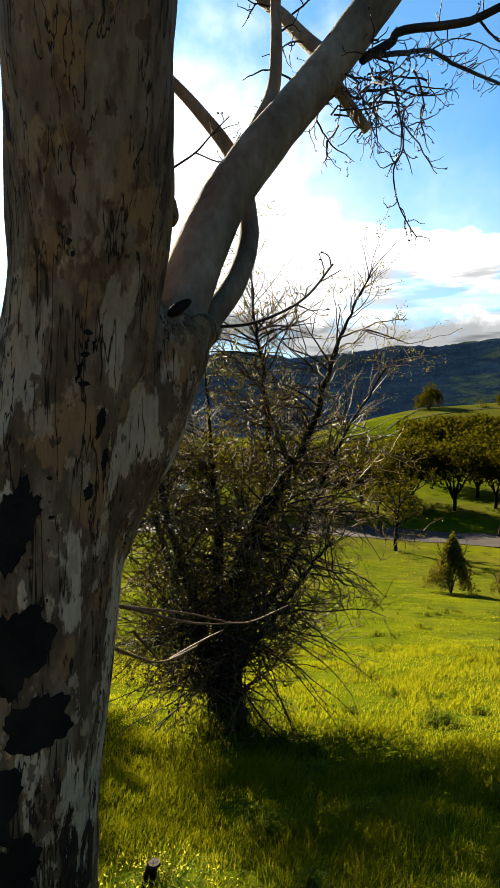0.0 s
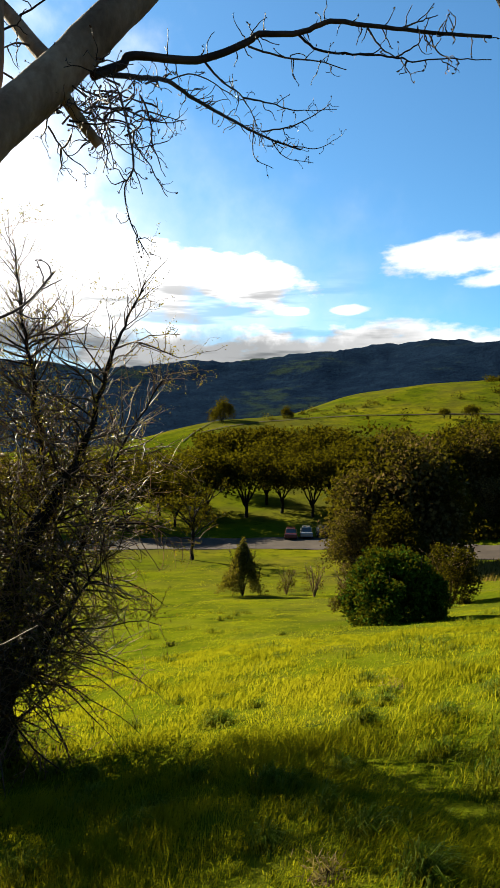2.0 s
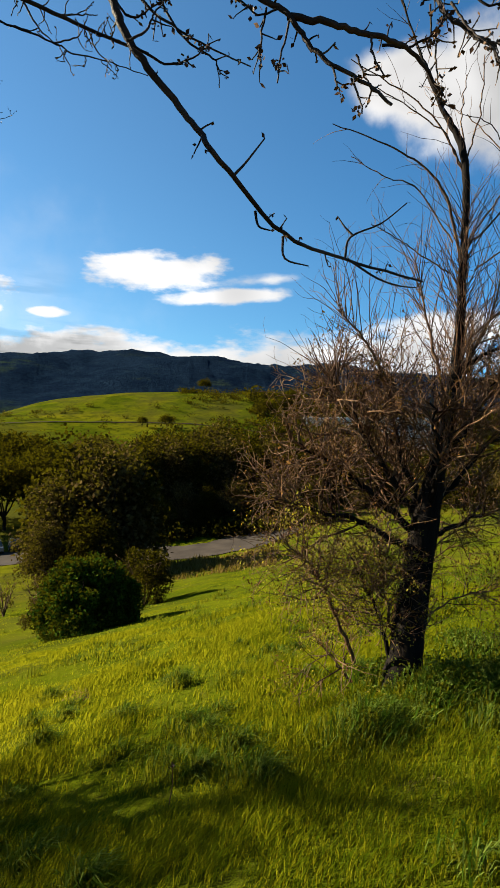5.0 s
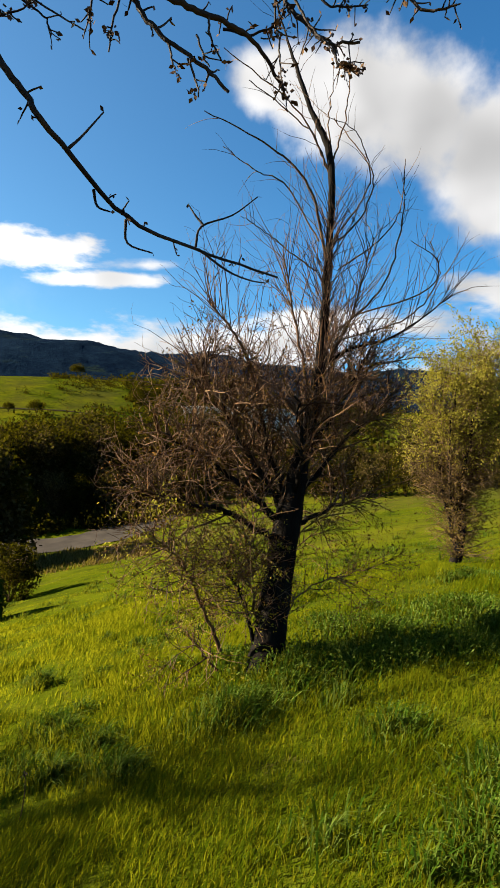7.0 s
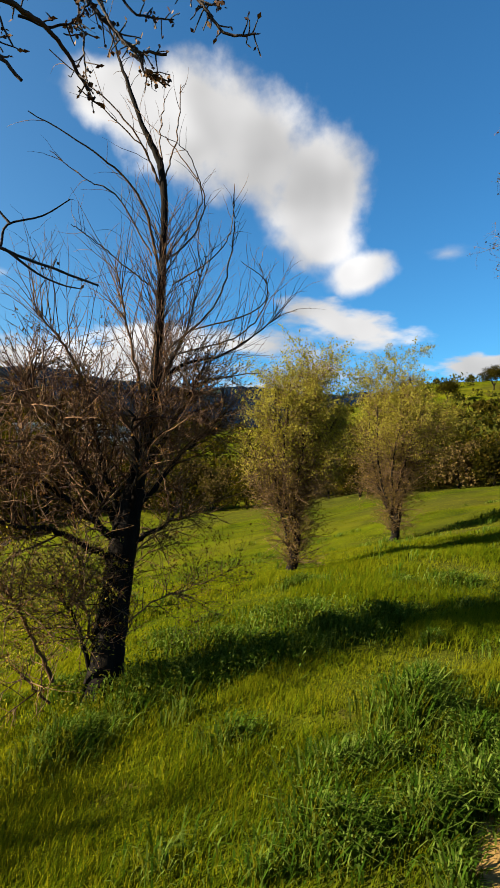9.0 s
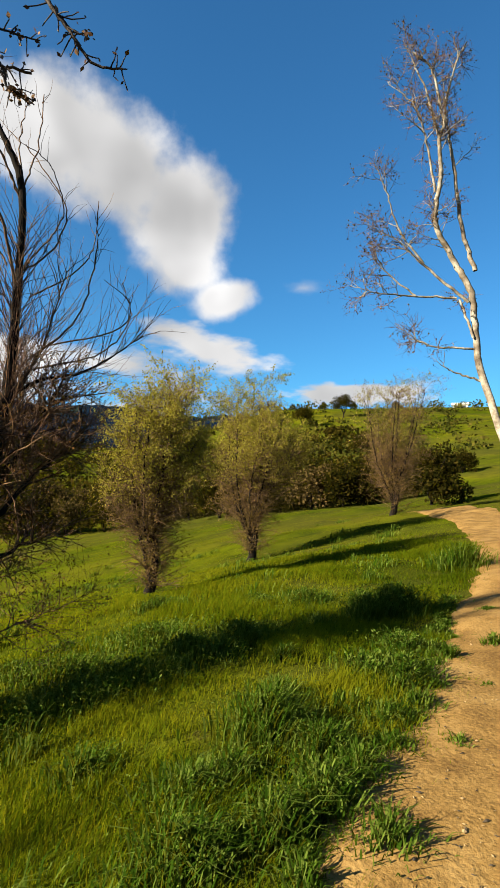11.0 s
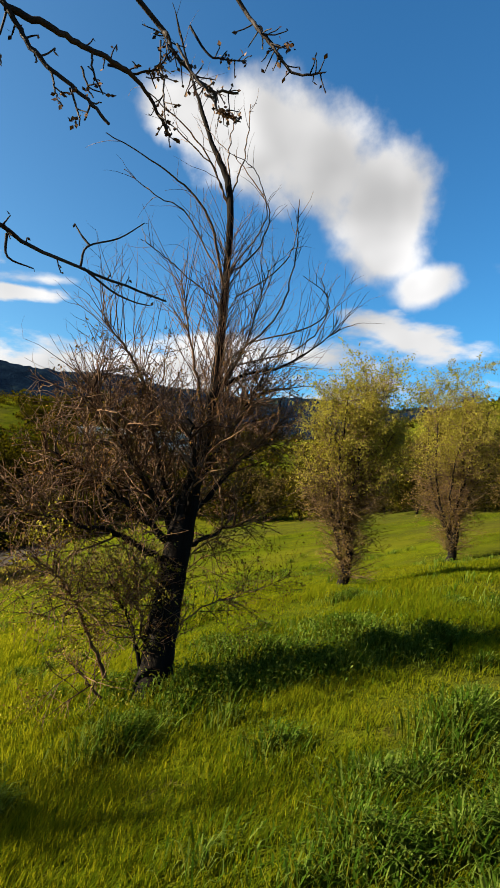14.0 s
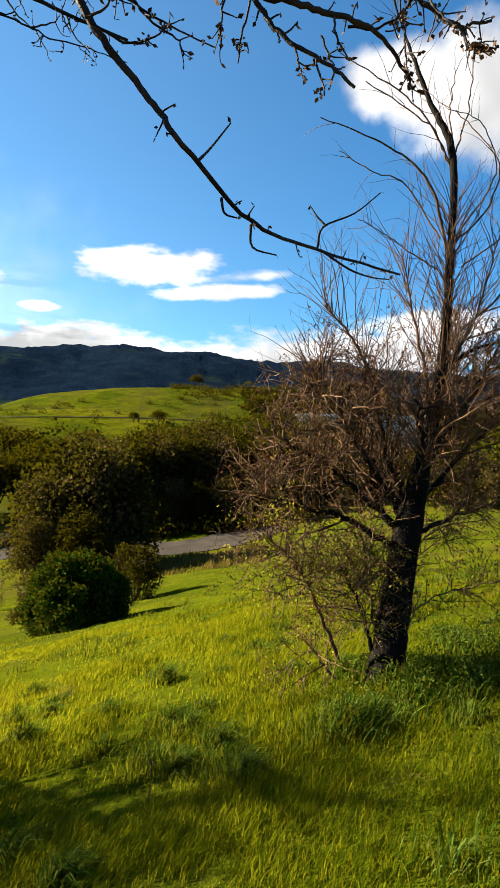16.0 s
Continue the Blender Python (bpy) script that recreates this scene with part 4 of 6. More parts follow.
    first.append(limb([(0.529, 2.341, 2.983), (0.565, 2.332, 2.827), (0.583, 2.328, 2.695), (0.549, 2.336, 2.611), (0.567, 2.332, 2.489), (0.608, 2.322, 2.398), (0.644, 2.312, 2.340)], 0.005, 0.002, 4))
    first.append(limb([(0.583, 2.328, 2.691), (0.605, 2.322, 2.638), (0.619, 2.319, 2.587)], 0.003, 0.0015, 4))
    first.append(limb([(-0.118, 1.996, 1.931), (-0.008, 2.000, 1.943), (0.107, 1.997, 1.987), (0.192, 1.991, 2.045), (0.271, 1.981, 2.146)], 0.006, 0.004, 6))
    first.append(limb([(-0.325, 2.277, 2.570), (-0.229, 2.288, 2.641), (-0.171, 2.293, 2.709), (-0.100, 2.298, 2.787)], 0.005, 0.002, 4))
    first.append(limb([(-0.229, 2.288, 2.641), (-0.119, 2.297, 2.615), (-0.055, 2.299, 2.724)], 0.003, 0.002, 4))
    arch_twigs = []
    arch_twigs.append(limb([(1.279, 0.698, 2.145), (1.296, 0.682, 2.172), (1.323, 0.655, 2.224)], 0.0035, 0.0015, 4))
    arch_twigs.append(limb([(1.334, 0.687, 2.086), (1.339, 0.681, 2.054), (1.357, 0.663, 2.046)], 0.0035, 0.0015, 4))
    arch_twigs.append(limb([(1.422, 0.681, 2.056), (1.425, 0.677, 2.007), (1.459, 0.637, 1.991)], 0.0035, 0.0015, 4))
    arch_twigs.append(limb([(1.677, 0.681, 2.076), (1.684, 0.670, 2.127), (1.726, 0.607, 2.159), (1.757, 0.553, 2.207)], 0.0035, 0.0015, 4))
    arch_twigs.append(limb([(1.688, 0.665, 2.130), (1.675, 0.683, 2.154), (1.665, 0.698, 2.181)], 0.0035, 0.0015, 4))
    arch_twigs.append(limb([(1.689, 0.681, 2.074), (1.729, 0.620, 2.024), (1.758, 0.571, 2.002), (1.779, 0.534, 1.996)], 0.0035, 0.0015, 4))
    near_twigs = first[14:34]
    second = shoots(rng, first[:14] + first[34:], 380, 0.12, 0.0028, -0.02, 0.7, 0.34, 6, 0.2, taper=0.5)
    third = shoots(rng, [boughs["right"], boughs["lower"]], 120, 0.12, 0.003, 0.0, 0.75, 0.32, 6, 0.2, taper=0.5)
    third += shoots(rng, near_twigs + [boughs["over_fork"], boughs["side"], boughs["far_over"]], 120, 0.045, 0.0016, -0.1, 0.65, 0.12, 4, 0.25, taper=0.6)
    third += shoots(rng, [boughs["arch"], boughs["over"]], 26, 0.04, 0.002, 0.0, 0.75, 0.2, 4, 0.3, taper=0.6)
    add("brushwood", tubes("brushwood", first + second + third + arch_twigs, TWIG_GREY, 5), "bare knobbly twigs", "stuff")
    tips = [ln[0][-1] for ln in second + third] + [ln[0][-1] for ln in arch_twigs]
    nodes = along(rng, second + third, 500, 0.002, 0.1)
    pts = np.concatenate([np.array(tips), nodes])
    add("budding", leaves("budding", rng, pts, 0.011, TWIG, 0.6), "brown swelling buds", "stuff")
    clump = along(rng, near_twigs, 46, 0.002, 0.55)
    pods = np.repeat(clump, 9, 0) + rng.normal(0, 0.0045, (414, 3))
    add("seed_husk", leaves("seed_husk", rng, pods, 0.008, TWIG, 0.8, 1.0), "dry tan seed husks", "stuff")
    # pale sucker shoots low on the trunk
    suckers = []
    suckers.append(limb([(-0.516, 1.828, 1.041), (-0.490, 2.247, 0.877), (-0.280, 2.685, 0.703), (-0.015, 3.000, 0.550), (0.221, 3.092, 0.614)], 0.008, 0.003, 6))
    suckers.append(limb([(-0.343, 2.577, 0.526), (-0.234, 2.790, 0.522), (-0.115, 2.898, 0.549)], 0.008, 0.003, 6))
    suckers.append(limb([(-0.516, 1.828, 0.922), (-0.416, 2.160, 0.712), (-0.354, 2.475, 0.561), (-0.217, 2.591, 0.588)], 0.008, 0.003, 6))
    suckers.append(limb([(-0.459, 2.355, 0.729), (-0.378, 2.471, 0.570)], 0.008, 0.003, 6))
    suckers.append(limb([(-0.490, 2.247, 0.877), (-0.244, 2.588, 0.692), (0.014, 2.900, 0.586)], 0.008, 0.003, 6))
    for s in suckers:
        add("sucker_shoot", tubes("sucker_shoot", [s], TWIG, 6), "thin pale reddish sucker shoot")
    # burnt hollows and carved marks on the side that faces the path
    for x, y, w, h in SCARS:
        add_scar(tree, root, axis, rad, x, y, w, h)


near_sycamore()

# ---- the bare willows on the slope ----


def bush_tree_a():
    """Many-stemmed budding tree below the sycamore."""
    rng = np.random.default_rng(21)
    root = spot(-2.1, 7.0, -0.05)
    tree = thing("willow_tree", root, "many-stemmed dark willow with thin twigs and sparse olive buds", "tree")
    inv = Matrix.Translation(-root)
    low = np.array(root)
    stems = []
    stems.append(limb([low] + [(-0.23, 7.00, -1.44), (-0.02, 6.90, -0.01), (0.34, 6.79, 0.82), (0.69, 6.77, 1.43), (1.00, 6.62, 2.53), (1.30, 6.47, 3.26)], 0.15, 0.012, 8, rng, 0.012))
    stems.append(limb([low + (-0.1, 0, 0)] + [(-0.32, 6.99, -1.37), (-0.37, 7.09, 0.15), (-0.46, 7.19, 1.19), (-0.57, 7.18, 2.51)], 0.11, 0.012, 8, rng, 0.012))
    stems.append(limb([low + (-0.15, 0, 0)] + [(-0.44, 6.99, -1.37), (-0.88, 7.04, 0.08), (-1.16, 7.21, 1.03), (-1.34, 7.18, 1.59)], 0.09, 0.012, 8, rng, 0.012))
    stems.append(limb([low + (0, 0.1, 0)] + [(-0.21, 7.10, -1.27), (0.09, 7.20, 0.13), (0.24, 7.20, 1.34), (0.08, 7.20, 2.59), (-0.06, 7.10, 3.73)], 0.1, 0.008, 8, rng, 0.012))
    stems.append(limb([low + (0.1, 0, 0)] + [(-0.09, 6.90, -1.40), (0.23, 6.70, -0.83), (0.67, 6.57, -0.12), (0.96, 6.43, 0.31)], 0.06, 0.012, 8, rng, 0.012))
    stems.append(limb([low + (0.05, -0.1, 0)] + [(-0.33, 6.89, -1.54), (-0.62, 6.57, -0.87), (-0.98, 6.33, -0.27)], 0.06, 0.012, 8, rng, 0.012))
    stems.append(limb([low + (0.05, 0.1, 0)] + [(-0.17, 7.10, -1.49), (0.58, 7.18, -0.07), (1.06, 7.22, 1.21), (1.70, 7.10, 2.33)], 0.07, 0.008, 8, rng, 0.012))
    stems.append(limb([low + (-0.1, 0.1, 0)] + [(-0.53, 7.18, -1.53), (-1.22, 7.40, 0.43), (-1.52, 7.55, 1.15), (-1.61, 7.63, 1.96)], 0.06, 0.008, 8, rng, 0.012))
    for pts, rad in stems:
        k = np.linspace(1, 0, len(rad))
        rad[:] = rad[0] * 1.35 * k ** 1.5 + 0.008
    for s in stems:
        me = tubes("stem", [s], BARK_DARK, 10)
        me.transform(inv)
        part("stem", me, None, tree)
    b1 = shoots(rng, stems, 320, 1.4, 0.015, 0.15, 0.7, 0.16, 8, 0.14, end=0.84)
    b1 += shoots(rng, stems, 150, 0.8, 0.007, 0.3, 0.5, 0.14, 8, 0.5)
    b2 = shoots(rng, b1, 3700, 0.65, 0.009, 0.02, 0.65, 0.2, 5, 0.1, taper=0.5)
    low_twigs = shoots(rng, [(s[0][:20], s[1][:20]) for s in stems], 240, 1.8, 0.011, 0.05, 0.85, 0.12, 8, 0.4, bend=(0, 0, -0.55))
    # the crown thins out on its leaning side
    b2 = [ln for ln in b2 if (ln[0][-1][0] < 0.45 or ln[0][-1][2] < -0.1 or rng.random() < 0.5) and (ln[0][-1][2] < 1.5 or rng.random() < 0.75)]
    b3 = shoots(rng, b2 + low_twigs, 3800, 0.32, 0.006, 0.08, 0.6, 0.22, 4, 0.1, taper=0.6)
    top = shoots(rng, [(s[0][24:], s[1][24:]) for s in (stems[0], stems[3], stems[6])], 70, 0.5, 0.005, 0.4, 0.45, 0.12, 7, 0.1)
    me = tubes("branchwork", b1 + low_twigs, TWIG_DARK, 5)
    me.transform(inv)
    part("branchwork", me, None, tree, "dense dark branches", "stuff")
    me = tubes("brushwood", b2 + b3 + top, TWIG, 3)
    me.transform(inv)
    part("brushwood", me, None, tree, "fine brown twigs", "stuff")
    # leaves added to thicken the crown's heart and darken the shade it casts
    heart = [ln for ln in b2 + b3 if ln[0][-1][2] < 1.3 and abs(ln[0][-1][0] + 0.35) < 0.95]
    me = leaves("brown_foliage", rng, along(rng, heart, 15000, 0.02, 0.1), 0.04, LEAF_BROWN, 0.45)
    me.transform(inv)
    part("brown_foliage", me, None, tree, "dark leaf mass added in the crown's heart to deepen its shade", "stuff")
    up = [ln for ln in b2 + b3 if ln[0][-1][2] > root.z + 1.5]
    me = leaves("budding", rng, along(rng, up, 44000, 0.025, 0.15), 0.026, LEAF_OLIVE, 0.45)
    me.transform(inv)
    part("budding", me, None, tree, "small olive leaf buds", "stuff")
    return tree


def bush_tree_b():
    """Tall half-bare willow with a fan of upright shoots."""
    rng = np.random.default_rng(33)
    root = Vector([(4.72, 2.01, -0.35)][0])
    tree = thing("willow_tree", root, "tall half-bare willow with dark trunk and a fan of bare shoots", "tree")
    inv = Matrix.Translation(-root)
    low = np.array(root)
    trunk = limb([low] + [(4.74, 1.97, 0.10), (4.81, 1.95, 0.46), (4.88, 1.90, 1.02), (4.97, 1.82, 1.59), (5.11, 1.76, 2.27), (5.22, 1.77, 2.97), (5.31, 1.80, 4.05), (5.27, 2.02, 4.63), (5.22, 2.24, 5.27)] + [(5.13, 2.41, 5.88)], 0.155, 0.012, 9, rng, 0.003)
    pts, rad = trunk
    rad[:] = np.interp(np.linspace(0, 1, len(rad)), [0, 0.06, 0.3, 0.42, 0.6, 0.75, 0.85, 1], [0.18, 0.138, 0.108, 0.057, 0.036, 0.026, 0.016, 0.006])
    v, f = knobbly(pts, rad, 20, 8, 0.007)
    me = mesh_from("trunk", v, f, BARK_DARK, True)
    me.transform(inv)
    part("trunk", me, None, tree, "dark cracked trunk, paler and splintered above")
    low_forks = []
    low_forks.append(limb([(4.86, 1.96, 0.87), (4.57, 2.17, 1.21), (4.29, 2.44, 1.48), (4.02, 2.64, 1.64)], 0.035, 0.008, 7, rng, 0.012))
    low_forks.append(limb([(4.85, 1.98, 0.75), (4.51, 2.29, 1.00), (4.14, 2.48, 1.10), (3.88, 2.65, 1.20)], 0.03, 0.008, 7, rng, 0.012))
    low_forks.append(limb([(4.89, 1.95, 0.97), (4.64, 2.17, 1.48), (4.43, 2.32, 1.84), (4.27, 2.47, 2.19)], 0.035, 0.008, 7, rng, 0.012))
    low_forks.append(limb([(4.93, 1.93, 1.01), (4.79, 2.09, 1.58), (4.69, 2.17, 2.18)], 0.03, 0.008, 7, rng, 0.012))
    low_forks.append(limb([(4.96, 1.85, 1.16), (5.27, 1.62, 1.55), (5.51, 1.38, 1.88)], 0.03, 0.008, 7, rng, 0.012))
    low_forks.append(limb([(5.03, 1.81, 1.49), (5.27, 1.63, 1.94), (5.44, 1.45, 2.35)], 0.03, 0.008, 7, rng, 0.012))
    low_forks.append(limb([(4.95, 1.88, 0.87), (5.23, 1.72, 1.00), (5.53, 1.49, 1.12)], 0.025, 0.008, 7, rng, 0.012))
    low_forks.append(limb([(4.94, 1.89, 1.11), (5.29, 1.85, 1.79), (5.53, 1.80, 2.32)], 0.03, 0.008, 7, rng, 0.012))
    low_forks.append(limb([(4.93, 1.93, 1.01), (5.21, 2.25, 1.47), (5.26, 2.59, 1.89)], 0.03, 0.008, 7, rng, 0.012))
    low_forks.append(limb([(4.93, 1.93, 0.99), (4.69, 1.73, 1.50), (4.48, 1.70, 1.93)], 0.03, 0.008, 7, rng, 0.012))
    high_forks = []
    high_forks.append(limb([(5.10, 1.78, 2.17), (5.28, 1.60, 2.38), (5.50, 1.22, 2.54), (5.70, 0.80, 2.89)], 0.02, 0.004, 8, rng, 0.006))
    high_forks.append(limb([(4.62, 2.09, 1.99), (4.45, 2.19, 2.38), (4.23, 2.35, 2.66)], 0.018, 0.004, 8, rng, 0.006))
    high_forks.append(limb([(5.07, 1.84, 1.98), (5.02, 1.97, 2.65), (4.97, 2.08, 3.23)], 0.016, 0.004, 8, rng, 0.006))
    high_forks.append(limb([(5.12, 1.74, 2.22), (5.29, 1.56, 2.68), (5.44, 1.43, 3.39)], 0.016, 0.004, 8, rng, 0.006))
    high_forks.append(limb([(5.31, 1.79, 3.15), (5.05, 1.89, 3.76), (4.82, 2.14, 4.05), (4.44, 2.57, 4.27)], 0.014, 0.004, 8, rng, 0.006))
    high_forks.append(limb([(5.26, 1.79, 3.28), (5.41, 1.53, 3.59), (5.52, 1.50, 4.03), (5.45, 1.84, 4.53)], 0.009, 0.004, 8, rng, 0.006))
    high_forks.append(limb([(5.31, 1.80, 4.05), (5.35, 1.69, 4.44), (5.46, 1.70, 5.00)], 0.008, 0.004, 8, rng, 0.006))
    high_forks.append(limb([(5.31, 1.81, 4.00), (5.08, 2.06, 4.50), (4.69, 2.56, 4.93)], 0.009, 0.004, 8, rng, 0.006))
    high_forks.append(limb([(5.31, 1.81, 3.95), (5.14, 1.95, 4.30), (4.81, 2.37, 4.67)], 0.008, 0.004, 8, rng, 0.006))
    high_forks.append(limb([(5.32, 1.78, 4.00), (5.30, 1.83, 4.40), (5.31, 1.79, 4.79)], 0.008, 0.004, 8, rng, 0.006))
    high_forks.append(limb([(5.13, 1.70, 2.46), (5.47, 1.33, 2.99), (5.61, 1.23, 3.61), (5.61, 1.22, 4.06)], 0.01, 0.004, 8, rng, 0.006))
    high_forks.append(limb([(5.17, 1.61, 2.46), (5.62, 1.16, 2.71), (5.78, 0.94, 3.07), (5.76, 1.02, 3.40)], 0.008, 0.004, 8, rng, 0.006))
    high_forks.append(limb([(5.20, 1.85, 3.34), (5.08, 2.11, 3.82), (4.95, 2.35, 3.95), (4.80, 2.61, 4.15)], 0.0075, 0.003, 8, rng, 0.004))
    high_forks.append(limb([(5.15, 1.85, 3.07), (5.04, 2.08, 3.26), (4.93, 2.30, 3.44), (4.85, 2.43, 3.53)], 0.0075, 0.003, 8, rng, 0.004))
    high_forks.append(limb([(5.39, 1.79, 3.39), (5.47, 1.56, 3.75), (5.50, 1.50, 4.00), (5.45, 1.63, 4.36), (5.36, 1.87, 4.51)], 0.0075, 0.003, 8, rng, 0.004))
    high_forks.append(limb([(5.36, 1.72, 3.12), (5.48, 1.40, 3.37), (5.53, 1.24, 3.62), (5.54, 1.20, 4.07)], 0.0075, 0.003, 8, rng, 0.004))
    high_forks.append(limb([(5.51, 1.60, 2.74), (5.68, 1.03, 2.94), (5.70, 0.93, 3.19), (5.65, 1.16, 3.39)], 0.0075, 0.003, 8, rng, 0.004))
    suckers = []
    suckers.append(limb([(4.69, 2.06, -0.19), (4.57, 2.17, 0.33), (4.38, 2.31, 0.76)], 0.02, 0.005, 7, rng, 0.012))
    suckers.append(limb([(4.50, 2.31, -0.13), (4.31, 2.41, 0.35), (4.14, 2.48, 0.64), (3.91, 2.62, 0.92)], 0.018, 0.005, 7, rng, 0.012))
    suckers.append(limb([(4.49, 2.32, -0.29), (4.30, 2.42, -0.03)], 0.012, 0.005, 7, rng, 0.012))
    suckers.append(limb([(4.71, 2.03, -0.14), (4.61, 2.11, 0.43), (4.49, 2.12, 0.90)], 0.016, 0.005, 7, rng, 0.012))
    suckers.append(limb([(4.76, 1.93, 0.19), (5.03, 1.70, 0.40), (5.22, 1.47, 0.48), (5.42, 1.14, 0.62)], 0.0075, 0.003, 7, rng, 0.004))
    suckers.append(limb([(4.83, 1.89, 0.74), (5.02, 1.71, 0.93), (5.25, 1.39, 1.03)], 0.0075, 0.003, 7, rng, 0.004))
    suckers.append(limb([(4.82, 1.91, 0.37), (5.06, 1.88, 0.71), (5.28, 1.60, 0.86)], 0.0075, 0.003, 7, rng, 0.004))
    suckers.append(limb([(4.75, 1.94, -0.09), (4.85, 1.86, 0.18), (4.97, 1.83, 0.40)], 0.007, 0.003, 7, rng, 0.004))
    for s in low_forks + high_forks + suckers:
        me = tubes("limb", [s], BARK_DARK if s[1][0] > 0.019 else TWIG, 8)
        me.transform(inv)
        part("limb", me, None, tree)
    b1 = shoots(rng, low_forks, 280, 0.75, 0.009, 0.3, 0.65, 0.16, 8, 0.1)
    up = shoots(rng, low_forks[2:6] + [(pts[30:60], rad[30:60])] * 2 + high_forks[:4], 430, 0.9, 0.0042, 0.5, 0.5, 0.1, 9, 0.1)
    high = shoots(rng, high_forks[4:] + [(pts[55:], rad[55:])] * 2, 120, 0.42, 0.003, 0.25, 0.5, 0.14, 7, 0.15)
    side = shoots(rng, suckers[:4], 120, 0.6, 0.006, 0.15, 0.7, 0.15, 8, 0.2) + shoots(rng, suckers[4:], 70, 0.42, 0.004, 0.0, 0.6, 0.08, 8, 0.2)
    b2 = shoots(rng, b1 + side, 3000, 0.36, 0.0045, 0.15, 0.6, 0.18, 6, 0.1, taper=0.5)
    b2 += shoots(rng, up, 900, 0.3, 0.003, 0.3, 0.5, 0.15, 6, 0.1, taper=0.5)
    b3 = shoots(rng, b2[:3000], 3400, 0.17, 0.0026, 0.05, 0.6, 0.2, 4, 0.1, taper=0.6)
    me = tubes("branchwork", b1 + up + side + high, TWIG, 5)
    me.transform(inv)
    part("branchwork", me, None, tree, "thin bare brown branches", "stuff")
    me = tubes("brushwood", b2 + b3, TWIG, 3)
    me.transform(inv)
    part("brushwood", me, None, tree, "fine brown twigs", "stuff")
    me = leaves("budding", rng, along(rng, b2[:3000], 15000, 0.015, 0.2), 0.022, LEAF_RUST, 0.5)
    me.transform(inv)
    part("budding", me, None, tree, "small brown buds", "stuff")
    young = shoots(rng, side[:120], 260, 0.3, 0.003, 0.1, 0.6, 0.2, 5, 0.1)
    me = leaves("foliage", rng, along(rng, side[:120] + young, 4200, 0.03, 0.3), 0.024, LEAF_YELLOW, 0.5)
    me.transform(inv)
    part("foliage", me, None, tree, "sparse yellow-green young leaves", "stuff")


willow = bush_tree_a()
bush_tree_b()
# an unseen copy added behind the sycamore trunk to shade the near grass
unseen_willow = copy_thing(willow, pose(-3.35, 8.7, float(ground_z(-3.35, 8.7)) - 0.05, 0, 0, 115))
unseen_willow.scale = (0.9, 0.9, 0.9)
tagged(unseen_willow, "unseen many-stemmed willow added behind the sycamore trunk to cast shade", "tree")


def young_willow(seed, az, d, height, width, leafy, label, lean=0.0):
    rng = np.random.default_rng(seed)
    root = spot(az, d, -0.05)
    tree = thing("willow_tree", root, label, "tree", "willows along the slope")
    r = height / 38
    h = height
    side = np.array(heading(az + 90))
    back = np.array(heading(az))
    o = np.zeros(3)
    stems = [limb([o, o + (0, 0, 0.18 * h) + side * 0.03 * h, o + (0, 0, 0.42 * h) + side * lean * 0.4, o + (0, 0, 0.95 * h) + side * lean], r, 0.01, 8, rng, 0.012)]
    n = 7
    for k in range(n):
        a = 2 * np.pi * k / n + rng.uniform(-0.3, 0.3)
        out = side * math.cos(a) + back * math.sin(a)
        w = width * rng.uniform(0.3, 0.5)
        stems.append(limb([o + (0, 0, h * rng.uniform(0.06, 0.26)), o + out * w * 0.45 + (0, 0, h * 0.45), o + out * w * 0.8 + side * lean * 0.7 + (0, 0, h * rng.uniform(0.7, 0.95))], r * 0.38, 0.008, 8, rng, 0.015))
    part("trunk", tubes("trunk", stems[:1], BARK_DARK, 10), None, tree)
    for s in stems[1:]:
        part("limb", tubes("limb", [s], BARK_DARK, 7), None, tree)
    b1 = shoots(rng, stems, 170, 0.26 * h, 0.009, 0.3, 0.55, 0.16, 7, 0.12)
    b2 = shoots(rng, b1, 1700, 0.13 * h, 0.007, 0.05, 0.6, 0.2, 4, 0.05)
    # shaggy twigs that clothe the trunk almost to its foot
    skirt = shoots(rng, [(s[0][:12], s[1][:12]) for s in stems] + [stems[0]] * 3, 620, 0.17 * h, 0.009, 0.12, 0.75, 0.18, 5, 0.03)
    b3 = shoots(rng, b2 + skirt, 2600, 0.07 * h, 0.005, 0.0, 0.6, 0.2, 3, 0.1)
    wisps = shoots(rng, b1, 260, 0.17 * h, 0.005, 0.55, 0.35, 0.14, 5, 0.5)
    part("branchwork", tubes("branchwork", b1 + skirt, TWIG_TAN, 4), None, tree, "", "stuff")
    part("brushwood", tubes("brushwood", b2 + b3 + wisps, TWIG_TAN, 3), None, tree, "fine tan twigs", "stuff")
    pts = np.concatenate([along(rng, b2 + b3, int(62000 * leafy), 0.05, 0.1), along(rng, wisps, int(16000 * leafy), 0.03, 0.0)])
    keep = pts[:, 2] > h * (0.42 + 0.38 * rng.random(len(pts)))
    part("foliage", leaves("foliage", rng, pts[keep], 0.05 * h / 4.5, LEAF_YELLOW, 0.4, 0.6), None, tree, "hanging yellow-green young leaves", "stuff")
    low = along(rng, skirt + b3, 20000, 0.03, 0.1)
    part("brown_foliage", leaves("brown_foliage", rng, low, 0.042 * h / 4.5, LEAF_TAN, 0.4, 0.4), None, tree, "brownish lower leaves", "stuff")


young_willow(41, 80.3, 11.6, 4.2, 1.9, 1.0, "yellow-green willow with thin dark trunk and drooping shoots", 0.35)
young_willow(42, 90.1, 18.5, 5.3, 3.1, 0.8, "yellow-green willow leaning in the wind, bare at its foot", 0.5)
